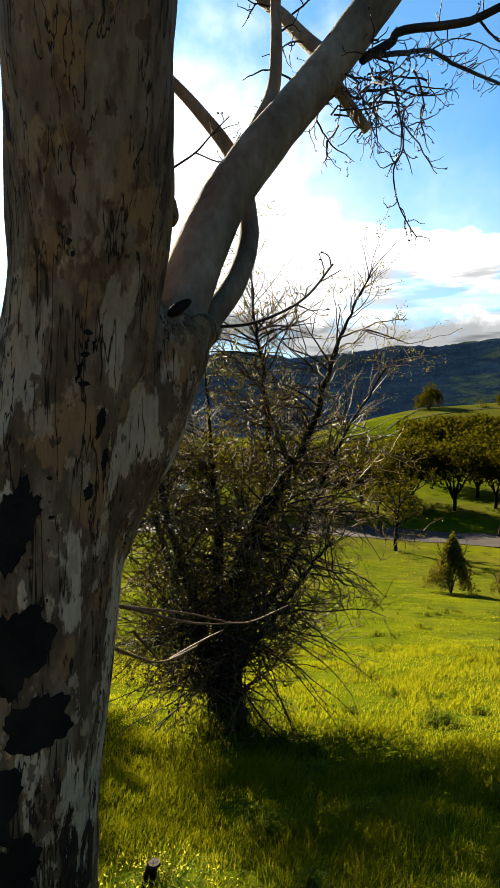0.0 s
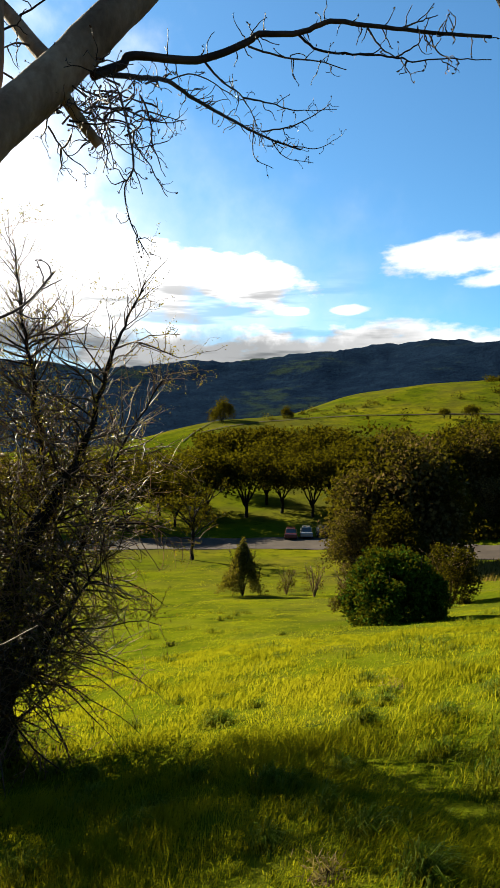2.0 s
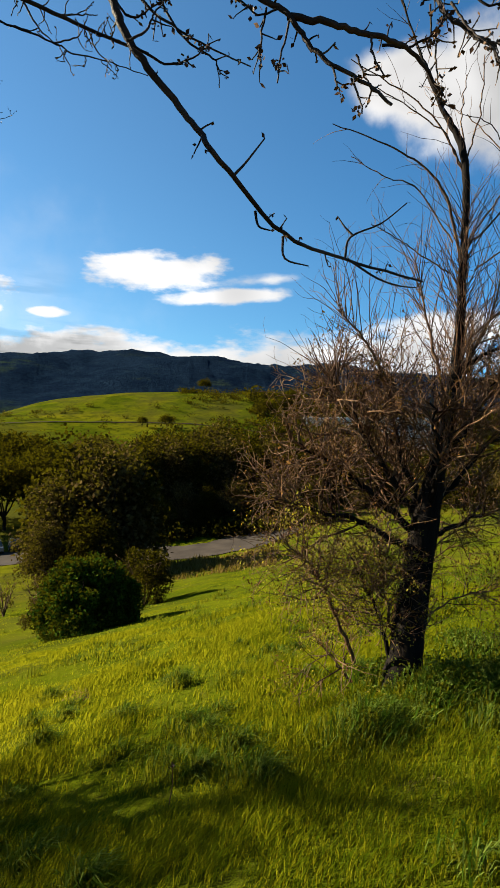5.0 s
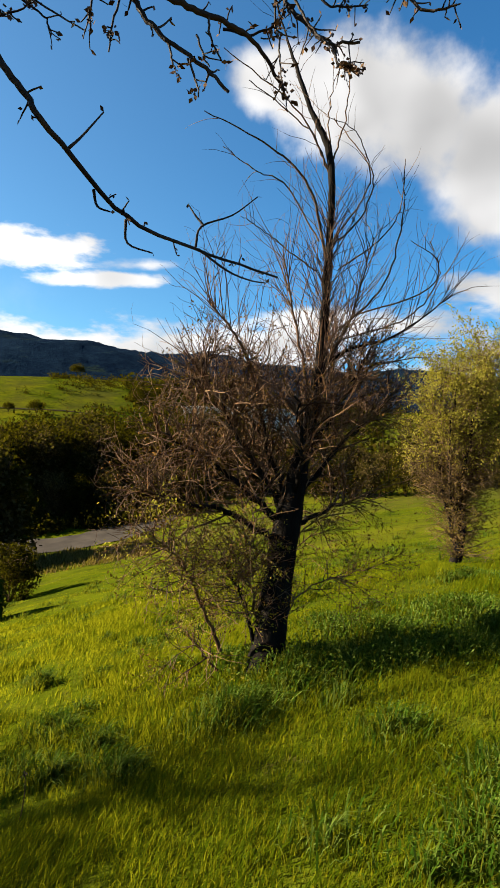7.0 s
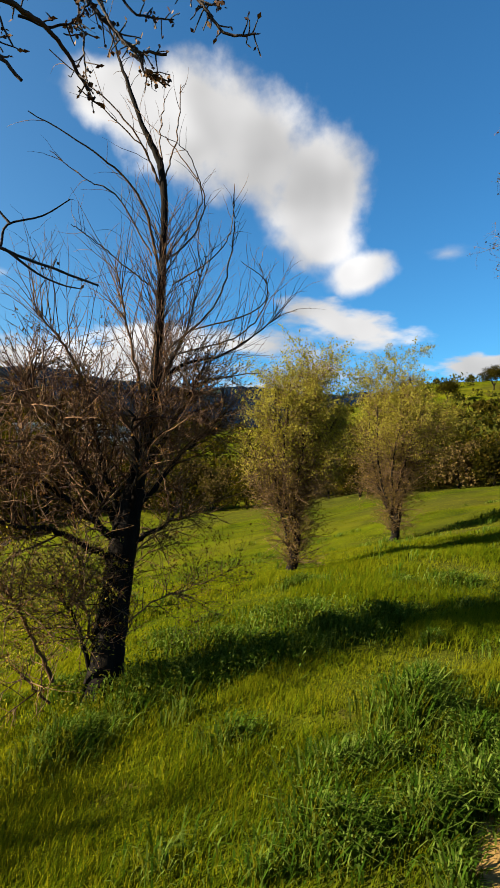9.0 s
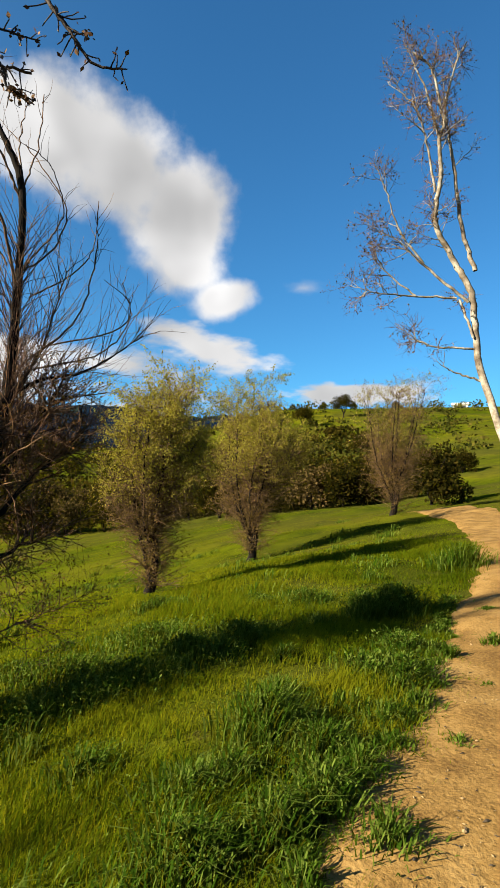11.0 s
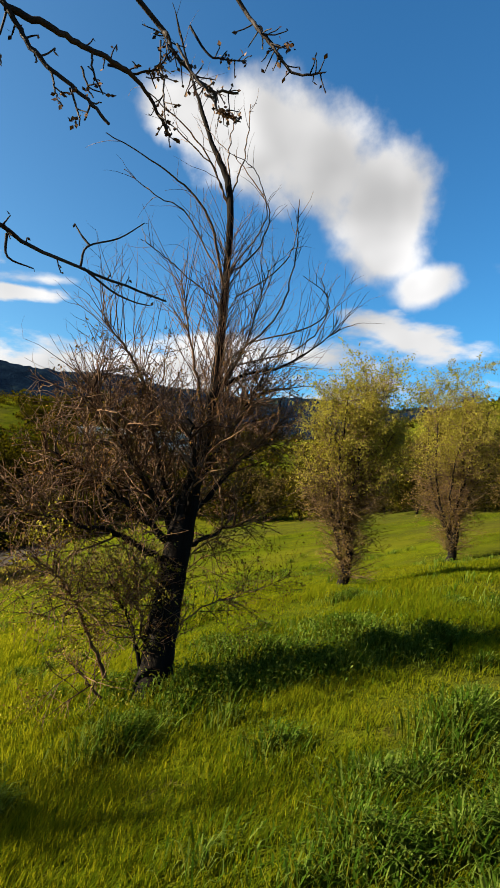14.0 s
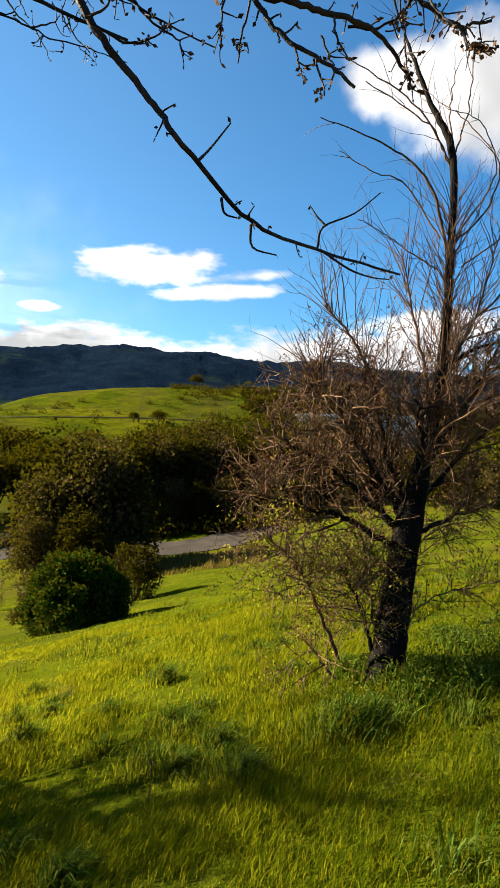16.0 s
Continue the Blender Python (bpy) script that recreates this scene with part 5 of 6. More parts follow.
young_willow(43, 103.7, 27.0, 6.0, 3.8, 0.12, "almost bare tan willow beside the brush", 0.3)


def pale_sycamore():
    """White-barked tree beyond the path."""
    rng = np.random.default_rng(51)
    root = spot(115, 9.6, -0.05)
    tree = thing("sycamore_tree", root, "pale bare sycamore with white branches beside the path", "tree")
    inv = Matrix.Translation(-root)
    low = np.array(root)
    stems = []
    stems.append(limb([low, (8.7, -3.95, 1.6)] + [(9.22, -3.65, 3.40), (9.20, -3.54, 4.42), (9.25, -3.27, 5.04), (9.23, -3.00, 5.54), (9.14, -2.97, 5.87), (9.12, -3.03, 6.33), (9.03, -2.98, 6.88)] + [(9.01, -3.05, 7.08), (9.04, -2.95, 7.70), (9.03, -2.83, 8.01), (9.05, -2.58, 8.24)], 0.062, 0.012, 9, rng, 0.006))
    stems.append(limb([(9.03, -2.98, 6.88), (9.09, -2.78, 7.68), (9.18, -2.47, 8.52)], 0.022, 0.005, 9, rng, 0.008))
    stems.append(limb([(9.14, -2.95, 6.06), (9.09, -2.79, 6.92), (9.09, -2.62, 7.40), (9.14, -2.22, 7.81)], 0.02, 0.005, 9, rng, 0.008))
    stems.append(limb([(9.19, -3.58, 4.86), (9.30, -3.42, 5.57), (9.34, -3.33, 6.45), (9.41, -3.26, 7.12), (9.48, -3.23, 7.66), (9.42, -3.39, 8.36)] + [(9.37, -3.54, 8.67)], 0.036, 0.01, 9, rng, 0.006))
    stems.append(limb([(9.18, -3.47, 4.36), (9.20, -2.75, 4.97), (9.19, -2.43, 5.28), (9.20, -1.92, 5.56)], 0.024, 0.005, 9, rng, 0.008))
    stems.append(limb([(9.19, -2.79, 4.96), (9.19, -2.43, 5.46), (9.24, -2.23, 6.10), (9.27, -2.06, 6.55)], 0.018, 0.005, 9, rng, 0.008))
    stems.append(limb([(9.24, -3.31, 4.44), (9.24, -2.63, 4.46), (9.17, -2.07, 4.48), (9.14, -1.66, 4.58)], 0.018, 0.005, 9, rng, 0.008))
    stems.append(limb([(9.22, -2.68, 4.46), (9.25, -2.18, 4.88), (9.19, -1.98, 5.09)], 0.014, 0.004, 9, rng, 0.008))
    stems.append(limb([(9.20, -3.55, 3.82), (9.22, -3.35, 4.42)], 0.022, 0.016, 9, rng, 0.006))
    stems.append(limb([(9.24, -3.58, 3.66), (9.27, -2.88, 3.71), (9.30, -2.38, 4.05)], 0.018, 0.004, 9, rng, 0.008))
    stems.append(limb([(9.31, -3.69, 3.18), (9.36, -3.27, 3.34), (9.33, -3.04, 3.47)], 0.018, 0.004, 9, rng, 0.008))
    stems.append(limb([low + (0, 0, 3.0), low + (0.8, -0.9, 5.0), low + (1.0, -1.6, 8.0)], 0.06, 0.02, 9, rng, 0.01))
    stems.append(limb([low + (0, 0, 2.4), low + (-0.2, -1.2, 4.4), low + (-0.6, -2.0, 7.0)], 0.06, 0.02, 9, rng, 0.01))
    for k, s in enumerate(stems):
        me = tubes("trunk" if k == 0 else "limb", [s], BARK_WHITE, 9)
        me.transform(inv)
        part("trunk" if k == 0 else "limb", me, None, tree)
    b1 = shoots(rng, stems, 210, 0.6, 0.008, 0.15, 0.6, 0.2, 8, 0.3)
    b2 = shoots(rng, b1, 2300, 0.3, 0.005, 0.05, 0.65, 0.25, 5, 0.15)
    me = tubes("branchwork", b1, BARK_WHITE, 5)
    me.transform(inv)
    part("branchwork", me, None, tree, "white thin branches", "stuff")
    me = tubes("brushwood", b2, TWIG, 3)
    me.transform(inv)
    part("brushwood", me, None, tree, "sunlit reddish twigs", "stuff")
    me = leaves("budding", rng, along(rng, b2, 4200, 0.012, 0.3), 0.03, LEAF_RUST, 0.6)
    me.transform(inv)
    part("budding", me, None, tree, "rusty buds and husks", "stuff")


pale_sycamore()

# ---- trees in the valley ----


def oak(name, seed, height, width, mat, label, category="tree", group="", cards=4600, card=0.46, clumps=64, trunk_share=0.22, floor=0.25):
    """A broad crown of leaf clumps on a forked trunk."""
    rng = np.random.default_rng(seed)
    tree = thing(name, (0, 0, 0), label, category, group)
    h, w = height, width / 2
    stems = [limb([(0, 0, -0.3), (0.15, 0, h * trunk_share * 0.6), (0, 0.1, h * trunk_share * 1.2)], h * 0.03, h * 0.022, 6, rng, 0.02)]
    for k in range(6):
        a = k * 1.05 + rng.uniform(-0.3, 0.3)
        stems.append(limb([(0, 0, h * trunk_share * rng.uniform(0.6, 1.1)), (math.cos(a) * w * 0.35, math.sin(a) * w * 0.35, h * 0.52), (math.cos(a) * w * 0.75, math.sin(a) * w * 0.75, h * rng.uniform(0.6, 0.9))], h * 0.016, 0.03, 6, rng, 0.05))
    part("trunk", tubes("trunk", stems[:1], BARK_DARK, 8), None, tree)
    for s in stems[1:]:
        part("limb", tubes("limb", [s], BARK_DARK, 6), None, tree)
    mid = (0, 0, h * (0.5 + trunk_share * 0.5))
    half = (w, w, h * (0.5 - trunk_share * 0.42))
    pts = lumps(rng, cards, mid, half, clumps, 0.34, floor)
    part("crown", leaves("crown", rng, pts, card, mat, 0.7), None, tree, "", "stuff")
    return tree


rngv = np.random.default_rng(77)
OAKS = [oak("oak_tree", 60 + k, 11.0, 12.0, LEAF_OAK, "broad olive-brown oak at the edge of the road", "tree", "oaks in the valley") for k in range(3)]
places = [(2, 104, 1.0), (6, 98, 1.05), (11, 103, 1.0), (15.5, 99, 1.0), (19.5, 101, 1.05), (23.0, 104, 0.9), (26.0, 100, 0.95), (9, 122, 0.85), (17, 124, 0.85), (25, 126, 0.9),
          (4, 110, 1.0), (13, 110, 1.0), (21.5, 112, 1.0), (8, 92, 0.8), (-1, 95, 0.95), (12.5, 93, 0.75), (28, 108, 1.0), (-4, 102, 1.0), (-9, 100, 1.1), (-14, 105, 1.0), (38, 105, 1.15), (43, 106, 1.1), (47, 104, 1.1), (51, 104, 1.05), (55, 100, 1.1), (41, 122, 1.1), (46, 126, 1.2), (52, 122, 1.15), (57, 118, 1.15), (61, 112, 1.05), (34, 118, 1.1), (30, 120, 1.0)]
for k, (a, d, s) in enumerate(places):
    p = spot(a, d)
    m = pose(*p, 0, 0, k * 67 % 360)
    if k < 3:
        OAKS[k].matrix_world = m
        OAKS[k].scale = (s, s, s)
    else:
        ob = copy_thing(OAKS[k % 3], m)
        ob.scale = (s, s, s)

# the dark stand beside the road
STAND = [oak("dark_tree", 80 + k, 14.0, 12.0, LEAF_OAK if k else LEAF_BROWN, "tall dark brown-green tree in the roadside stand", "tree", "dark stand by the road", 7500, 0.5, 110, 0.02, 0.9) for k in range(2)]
for k, (a, d, s) in enumerate([(31.2, 60, 0.72), (33.0, 63, 0.98), (35.0, 60, 0.9), (36.6, 62, 0.8), (29.9, 56, 0.42), (34, 54, 0.45), (36, 90, 0.95), (38.5, 93, 0.98), (41, 94, 0.95), (43.5, 95, 0.95), (46, 96, 0.9), (48.5, 96, 0.86), (51, 97, 0.82), (54, 97, 0.76), (57, 97, 0.74), (60, 96, 0.7),
                               (34, 102, 1.0), (40, 103, 1.05), (45, 104, 1.02), (50, 105, 0.95), (55, 106, 0.92), (39.8, 86, 0.42), (42.3, 87, 0.5), (44.8, 86, 0.44), (47.4, 87, 0.48), (50, 86, 0.42), (52.5, 87, 0.46), (55, 87, 0.42)]):
    m = pose(*spot(a, d), 0, 0, k * 101 % 360)
    if k < 2:
        STAND[k].matrix_world = m
        STAND[k].scale = (s, s, s)
    else:
        copy_thing(STAND[k % 2], m).scale = (s, s, s)

# woods beyond the field and on the hillside to the east
WOOD = [oak("field_tree", 90 + k, 7.0, 9.0, mat, "low %s brush tree at the field's edge" % word, "tree", "brush along the field", 3400, 0.46, 60, 0.02, 0.9) for k, (mat, word) in enumerate(((LEAF_OAK, "olive"), (LEAF_BROWN, "brown")))]
row = [(87, 66), (90, 63), (93, 60), (96, 58), (99, 57), (95, 66), (101, 60), (84, 74), (107, 62), (94, 125), (101, 140), (87, 150), (98, 165), (80, 92), (77, 95), (71, 98), (65, 104), (66, 90), (69, 86), (72.5, 84), (76, 82), (79, 80), (82, 80), (85, 78), (88, 74), (91, 72), (94, 70), (97, 70), (100, 68), (104, 66), (63, 96), (60, 92), (68, 108), (74, 108), (80, 104), (86, 98), (92, 92), (98, 88), (105, 80), (89, 120), (96, 112), (103, 104), (110, 96)]
for k, (a, d) in enumerate(row):
    s = rngv.uniform(0.62, 1.0) * (1.0 if a < 78 else 0.8)
    m = pose(*spot(a, d), 0, 0, k * 77 % 360)
    if k < 2:
        WOOD[k].matrix_world = m
        WOOD[k].scale = (s, s, s)
    else:
        copy_thing(WOOD[k % 2], m).scale = (s, s, s)

# dark evergreen by the bare willow, and scattered trees on the hills
lone = oak("evergreen_tree", 97, 6.0, 7.5, LEAF_OAK, "dark round evergreen beside the brush", "tree", "", 5000, 0.36, 60, 0.02, 0.9)
lone.matrix_world = pose(*spot(107.3, 36), 0, 0, 0)
lone.scale = (0.55, 0.55, 0.55)
for a, d, s in ((17.0, 197, 1.15), (23.4, 200, 0.62), (94, 258, 0.4), (97, 260, 0.5), (98.4, 259, 0.36), (100, 258, 0.42), (91, 254, 0.5), (104, 260, 0.5)):
    copy_thing(WOOD[0], pose(*spot(a, d, -0.4), 0, 0, a * 31 % 360)).scale = (s * 0.85, s * 0.85, s)
for a, d, s in ((44.2, 262, 0.55), (40.6, 188, 0.42), (38.2, 190, 0.3), (50, 205, 0.7), (53, 215, 0.9), (95, 190, 0.6), (99, 210, 0.7), (56, 235, 1.0), (59, 240, 1.0)):
    copy_thing(OAKS[int(d) % 3], pose(*spot(a, d), 0, 0, a * 31 % 360)).scale = (s, s, s)


def shrub(name, seed, place, height, width, mat, size, count, clumps, label, twigs=None, cone=False, tight=0.3):
    rng = np.random.default_rng(seed)
    ob = thing(name, place, label, "shrub")
    stems = [limb([(0, 0, -0.1), (math.cos(a) * width * 0.12, math.sin(a) * width * 0.12, height * 0.35), (math.cos(a) * width * 0.3, math.sin(a) * width * 0.3, height * 0.75)], 0.04, 0.01, 6, rng, 0.02) for a in np.linspace(0, 5.6, 8)]
    b1 = shoots(rng, stems, 60, height * 0.35, 0.012, 0.3, 0.6, 0.15, 6, 0.2)
    part("branchwork", tubes("branchwork", stems + b1, twigs or BARK_DARK, 5), None, ob, "", "stuff")
    pts = lumps(rng, count, (0, 0, height * 0.46), (width / 2 * 0.8, width / 2 * 0.8, height * 0.44), clumps, tight, 0.95, 0.6)
    if cone:
        pts[:, :2] *= (1.35 - 1.15 * pts[:, 2] / height)[:, None]
    pts[:, 2] = np.maximum(pts[:, 2], 0.02)
    part("foliage", leaves("foliage", rng, pts, size, mat, 0.6), None, ob, "", "stuff")
    return ob


shrub("round_bush", 101, spot(33.6, 20.0, -0.2), 3.0, 4.3, LEAF_DARK, 0.12, 32000, 190, "dense dark green rounded bush on the slope", tight=0.2)
shrub("conifer_shrub", 102, spot(19.2, 40.0), 4.1, 3.2, LEAF_SHRUB, 0.15, 9500, 90, "olive conical shrub on the slope", None, True)
shrub("brown_brush", 103, spot(29.5, 27.0), 2.6, 2.2, LEAF_BROWN, 0.1, 2200, 20, "thin brown brush beside the bush", TWIG)
shrub("brown_brush", 104, spot(38.8, 31.0), 3.2, 3.8, LEAF_OAK, 0.13, 6500, 40, "olive brush behind the bush", TWIG)
shrub("brown_brush", 105, spot(23.5, 41.0), 2.2, 2.0, LEAF_BROWN, 0.1, 700, 16, "bare brown brush on the slope", TWIG)
shrub("brown_brush", 106, spot(26.2, 38.0), 2.6, 2.2, LEAF_BROWN, 0.1, 500, 16, "bare tall brown brush on the slope", TWIG)


def young_tree():
    """Thin tree before the road with blown pale leaves."""
    rng = np.random.default_rng(108)
    root = spot(14.2, 66)
    tree = thing("young_tree", root, "slender young tree with sunlit leaf clusters before the road", "tree")
    tree.scale = (1.15, 1.15, 1.15)
    stems = [limb([(0, 0, -0.2), (0.05, 0, 2.2), (0.2, 0, 4.0), (0.4, 0, 7.4)], 0.2, 0.03, 6, rng, 0.02)]
    for k in range(9):
        a = k * 0.7
        stems.append(limb([(0.1, 0, 2.0 + 0.3 * k), (math.cos(a) * 1.6, math.sin(a) * 1.6, 3.4 + 0.3 * k), (math.cos(a) * 3.6, math.sin(a) * 3.6, 4.6 + 0.35 * k)], 0.08, 0.02, 6, rng, 0.05))
    part("trunk", tubes("trunk", stems[:1], BARK_DARK, 8), None, tree)
    for s in stems[1:]:
        part("limb", tubes("limb", [s], BARK_DARK, 6), None, tree)
    b = shoots(rng, stems, 120, 1.4, 0.025, 0.2, 0.6, 0.15, 6, 0.3)
    part("branchwork", tubes("branchwork", b, BARK_DARK, 4), None, tree, "", "stuff")
    part("foliage", leaves("foliage", rng, along(rng, b, 1900, 0.12, 0.3), 0.26, LEAF_OAK, 0.5), None, tree, "", "stuff")


young_tree()


def brush(seed, count, az0, az1, d0, d1, size, mat, label, cards=70):
    """Low scrub that covers a far slope."""
    rng = np.random.default_rng(seed)
    az, d = rng.uniform(az0, az1, count), rng.uniform(d0, d1, count)
    x, y = d * np.sin(np.radians(az)), d * np.cos(np.radians(az))
    s = size * rng.uniform(0.5, 1.4, count)
    c = np.stack([x, y, ground_z(x, y) + s * 0.4], 1)
    k = rng.integers(0, count, count * cards)
    q = rng.normal(0, 1, (len(k), 3))
    q /= np.linalg.norm(q, axis=1)[:, None]
    pts = c[k] + q * (s[k] * rng.uniform(0.4, 1.0, len(k)))[:, None] * (1.2, 1.2, 0.8)
    tagged(new("hillside_brush", leaves("hillside_brush", rng, pts, size * 0.3, mat, 0.7)), label, "brush", kind="stuff")


brush(120, 190, 82, 112, 105, 262, 2.6, LEAF_OLIVE_DARK, "olive scrub over the far hillside")
brush(121, 80, 84, 103, 90, 170, 3.2, LEAF_OAK, "dark scrub at the foot of the hill")
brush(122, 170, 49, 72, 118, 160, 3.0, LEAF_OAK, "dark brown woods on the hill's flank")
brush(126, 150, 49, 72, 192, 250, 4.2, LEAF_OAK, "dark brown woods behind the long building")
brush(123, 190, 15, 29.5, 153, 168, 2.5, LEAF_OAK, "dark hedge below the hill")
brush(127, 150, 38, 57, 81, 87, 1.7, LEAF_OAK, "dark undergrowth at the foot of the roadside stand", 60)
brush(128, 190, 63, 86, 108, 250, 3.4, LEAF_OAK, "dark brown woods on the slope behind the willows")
brush(124, 46, 20, 53, 188, 222, 1.7, LEAF_OLIVE_DARK, "scattered bushes on the green hill", 60)
brush(125, 110, 42, 55, 222, 262, 1.9, LEAF_OAK, "dark bushes below the crest", 60)

# ---- grass and weeds ----


def blades(name, seed, count, az0, az1, d0, d1, power, height, width, mat, label, grow=0.3, sway=1.0, clump=1.9, plain=False):
    rng = np.random.default_rng(seed)
    az = np.radians(rng.uniform(az0, az1, count))
    d = (d0 ** power + (d1 ** power - d0 ** power) * rng.random(count)) ** (1 / power)
    x, y = d * np.sin(az), d * np.cos(az)
    patch = 0.6 * vnoise(x * 1.4, y * 1.4, 21) + 0.5 * vnoise(x * 0.5, y * 0.5, 22) + 0.35 * vnoise(x * 4, y * 4, 23)
    off = path_side(x, y)
    tuft = vnoise(x * clump * 3.1, y * clump * 3.1, 43) * 0.35 + vnoise(x * clump, y * clump, 41) * 0.6 + vnoise(x * clump * 0.4, y * clump * 0.4, 42) * 0.5
    keep = (off > -0.2) & (rng.random(count) < np.clip(0.4 + off * 1.6, 0, 1) * np.clip(0.7 + 1.3 * tuft, 0.1, 1))
    patch = patch + 0.8 * tuft
    x, y, d, patch, off = x[keep], y[keep], d[keep], patch[keep], off[keep]
    n = len(x)
    z = ground_z(x, y) - 0.01
    h = height * np.clip(0.8 + 0.6 * patch, 0.3, 2.0) * rng.uniform(0.45, 1.3, n) * np.clip(1.1 - 0.02 * d, 0.6, 1) * np.clip(0.6 + off, 0.4, 1)
    w = width * rng.uniform(0.6, 1.4, n) * (1 + grow * d)
    a = rng.uniform(0, 2 * np.pi, n)
    side = np.stack([np.cos(a), np.sin(a), np.zeros(n)], 1)
    gust = vnoise(x * 0.9, y * 0.9, 12) * 0.25
    lean = np.stack([rng.normal(0.22, 0.38, n) + gust, rng.normal(-0.22, 0.38, n) - gust, np.zeros(n)], 1) * sway
    base = np.stack([x, y, z], 1)
    upv = np.array([0, 0, 1.0])
    mid = base + upv * (h * 0.55)[:, None] + lean * (h * 0.25)[:, None]
    tip = base + upv * (h * 0.92)[:, None] + lean * (h * 0.85)[:, None]
    me = bpy.data.meshes.new(name)
    if plain:
        v = np.stack([base - side * w[:, None], base + side * w[:, None], tip], 1).reshape(-1, 3)
        shape, per, corners = [[0, 1, 2]], 3, [0]
    else:
        v = np.stack([base - side * w[:, None], base + side * w[:, None], mid + side * w[:, None] * 0.75, mid - side * w[:, None] * 0.75, tip], 1).reshape(-1, 3)
        shape, per, corners = [[0, 1, 2, 3], [3, 2, 4]], 5, [0, 4]
    i = np.arange(n)[:, None] * per
    loops = np.concatenate([i + s for s in shape], 1)
    me.vertices.add(n * per)
    me.vertices.foreach_set("co", v.ravel())
    me.loops.add(loops.size)
    me.loops.foreach_set("vertex_index", loops.ravel().astype(np.int32))
    me.polygons.add(n * len(shape))
    starts = (np.arange(n)[:, None] * loops.shape[1] + corners).ravel()
    me.polygons.foreach_set("loop_start", starts.astype(np.int32))
    me.update(calc_edges=True)
    me.materials.append(mat)
    return tagged(new(name, me), label, "grass", kind="stuff")


PATH_LINE = smooth_line([(x, y, 0) for x, y in ((-26.0, 3.5), (-12.0, 1.2), (-3.0, -0.9), (-0.8, -1.15), (1.0, -1.0), (2.4, -1.42), (4.2, -2.38), (6.6, -3.35), (11.0, -5.3), (19.0, -7.6), (30, -9))], 10)[:, :2]


def path_side(x, y):
    """How far a place lies outside the footpath."""
    p = np.stack([x, y], 1)
    best = np.full(len(p), 1e9)
    for q in PATH_LINE:
        best = np.minimum(best, np.hypot(p[:, 0] - q[0], p[:, 1] - q[1]))
    return best - 0.88 + 0.16 * vnoise(x * 2.6, y * 2.6, 31) + 0.12 * vnoise(x * 8, y * 8, 32)


blades("grass", 201, 600000, -32, 122, 0.9, 16, 0.85, 0.115, 0.0015, GRASS, "long bright green wind-blown meadow grass", 0.27)
blades("grass", 202, 330000, -30, 116, 12, 62, 0.9, 0.075, 0.0022, GRASS, "bright green meadow grass further down the slope", 0.2, 1.0, 0.9, True)
blades("grass", 204, 90000, 124, 322, 0.9, 14, 0.85, 0.105, 0.0015, GRASS, "green grass uphill behind the footpath", 0.3, 1.0, 1.9, True)
blades("dry_grass", 203, 16000, 38.0, 52, 48, 65, 1.0, 1.0, 0.003, LEAF_TAN, "tall dry brown grass before the road", 0.3, 0.4, 0.5, True)


def arching(rng, place, radius, height, count):
    """Vertices and faces of a clump of arching leaves, in the world."""
    x0, y0 = place
    n = count * 6
    a, r = rng.uniform(0, 6.28, n), radius * np.abs(rng.normal(0, 0.62, n))
    px, py = r * np.cos(a), r * np.sin(a)
    base = np.stack([x0 + px, y0 + py, ground_z(x0 + px, y0 + py) - 0.01], 1)
    out = np.stack([px, py, np.zeros(n)], 1) / radius * 0.5 + rng.normal(0, 0.45, (n, 3)) * (1, 1, 0) + np.array([0.25, -0.25, 0])
    hh = (height * rng.uniform(0.5, 1.15, n) * np.clip(1.1 - 0.5 * r / radius, 0.3, 1.1))[:, None]
    side = np.stack([-out[:, 1], out[:, 0], np.zeros(n)], 1)
    side /= np.linalg.norm(side, axis=1)[:, None] + 1e-6
    wd = (rng.uniform(0.0016, 0.0036, n) * (1 + 0.14 * math.hypot(x0, y0)))[:, None]
    up = np.array([0, 0, 1.0])
    p1, p2, p3 = base + up * hh * 0.5 + out * hh * 0.15, base + up * hh * 0.85 + out * hh * 0.45, base + up * hh * 0.8 + out * hh * 0.95
    v = np.stack([base - side * wd * 0.6, base + side * wd * 0.6, p1 + side * wd, p1 - side * wd, p2 + side * wd * 0.8, p2 - side * wd * 0.8, p3], 1).reshape(-1, 3)
    i = np.arange(n)[:, None] * 7
    faces = (i + [0, 1, 2, 3]).tolist() + (i + [3, 2, 4, 5]).tolist() + (i + [5, 4, 6]).tolist()
    return base, v, faces


def weeds(seed, place, radius, height, count, label, mat=WEED, size=0.03):
    """A clump of arching leaves with small leaflets among them."""
    rng = np.random.default_rng(seed)
    x0, y0 = place
    foot = np.array((x0, y0, float(ground_z(x0, y0))))
    ob = thing("weed_clump", foot, label, "weeds", "leafy weed clumps")
    base, v, faces = arching(rng, place, radius, height, count)
    part("foliage", mesh_from("foliage", v - foot, faces, WEED), None, ob, "", "stuff")
    m = count * 7
    pts = base[rng.integers(0, len(base), m)] - foot + np.stack([rng.normal(0, 0.06, m), rng.normal(0, 0.06, m), height * rng.uniform(0.25, 1.0, m)], 1)
    part("leaf_layer", leaves("leaf_layer", rng, pts, size, mat, 0.5, -0.5), None, ob, "", "stuff")


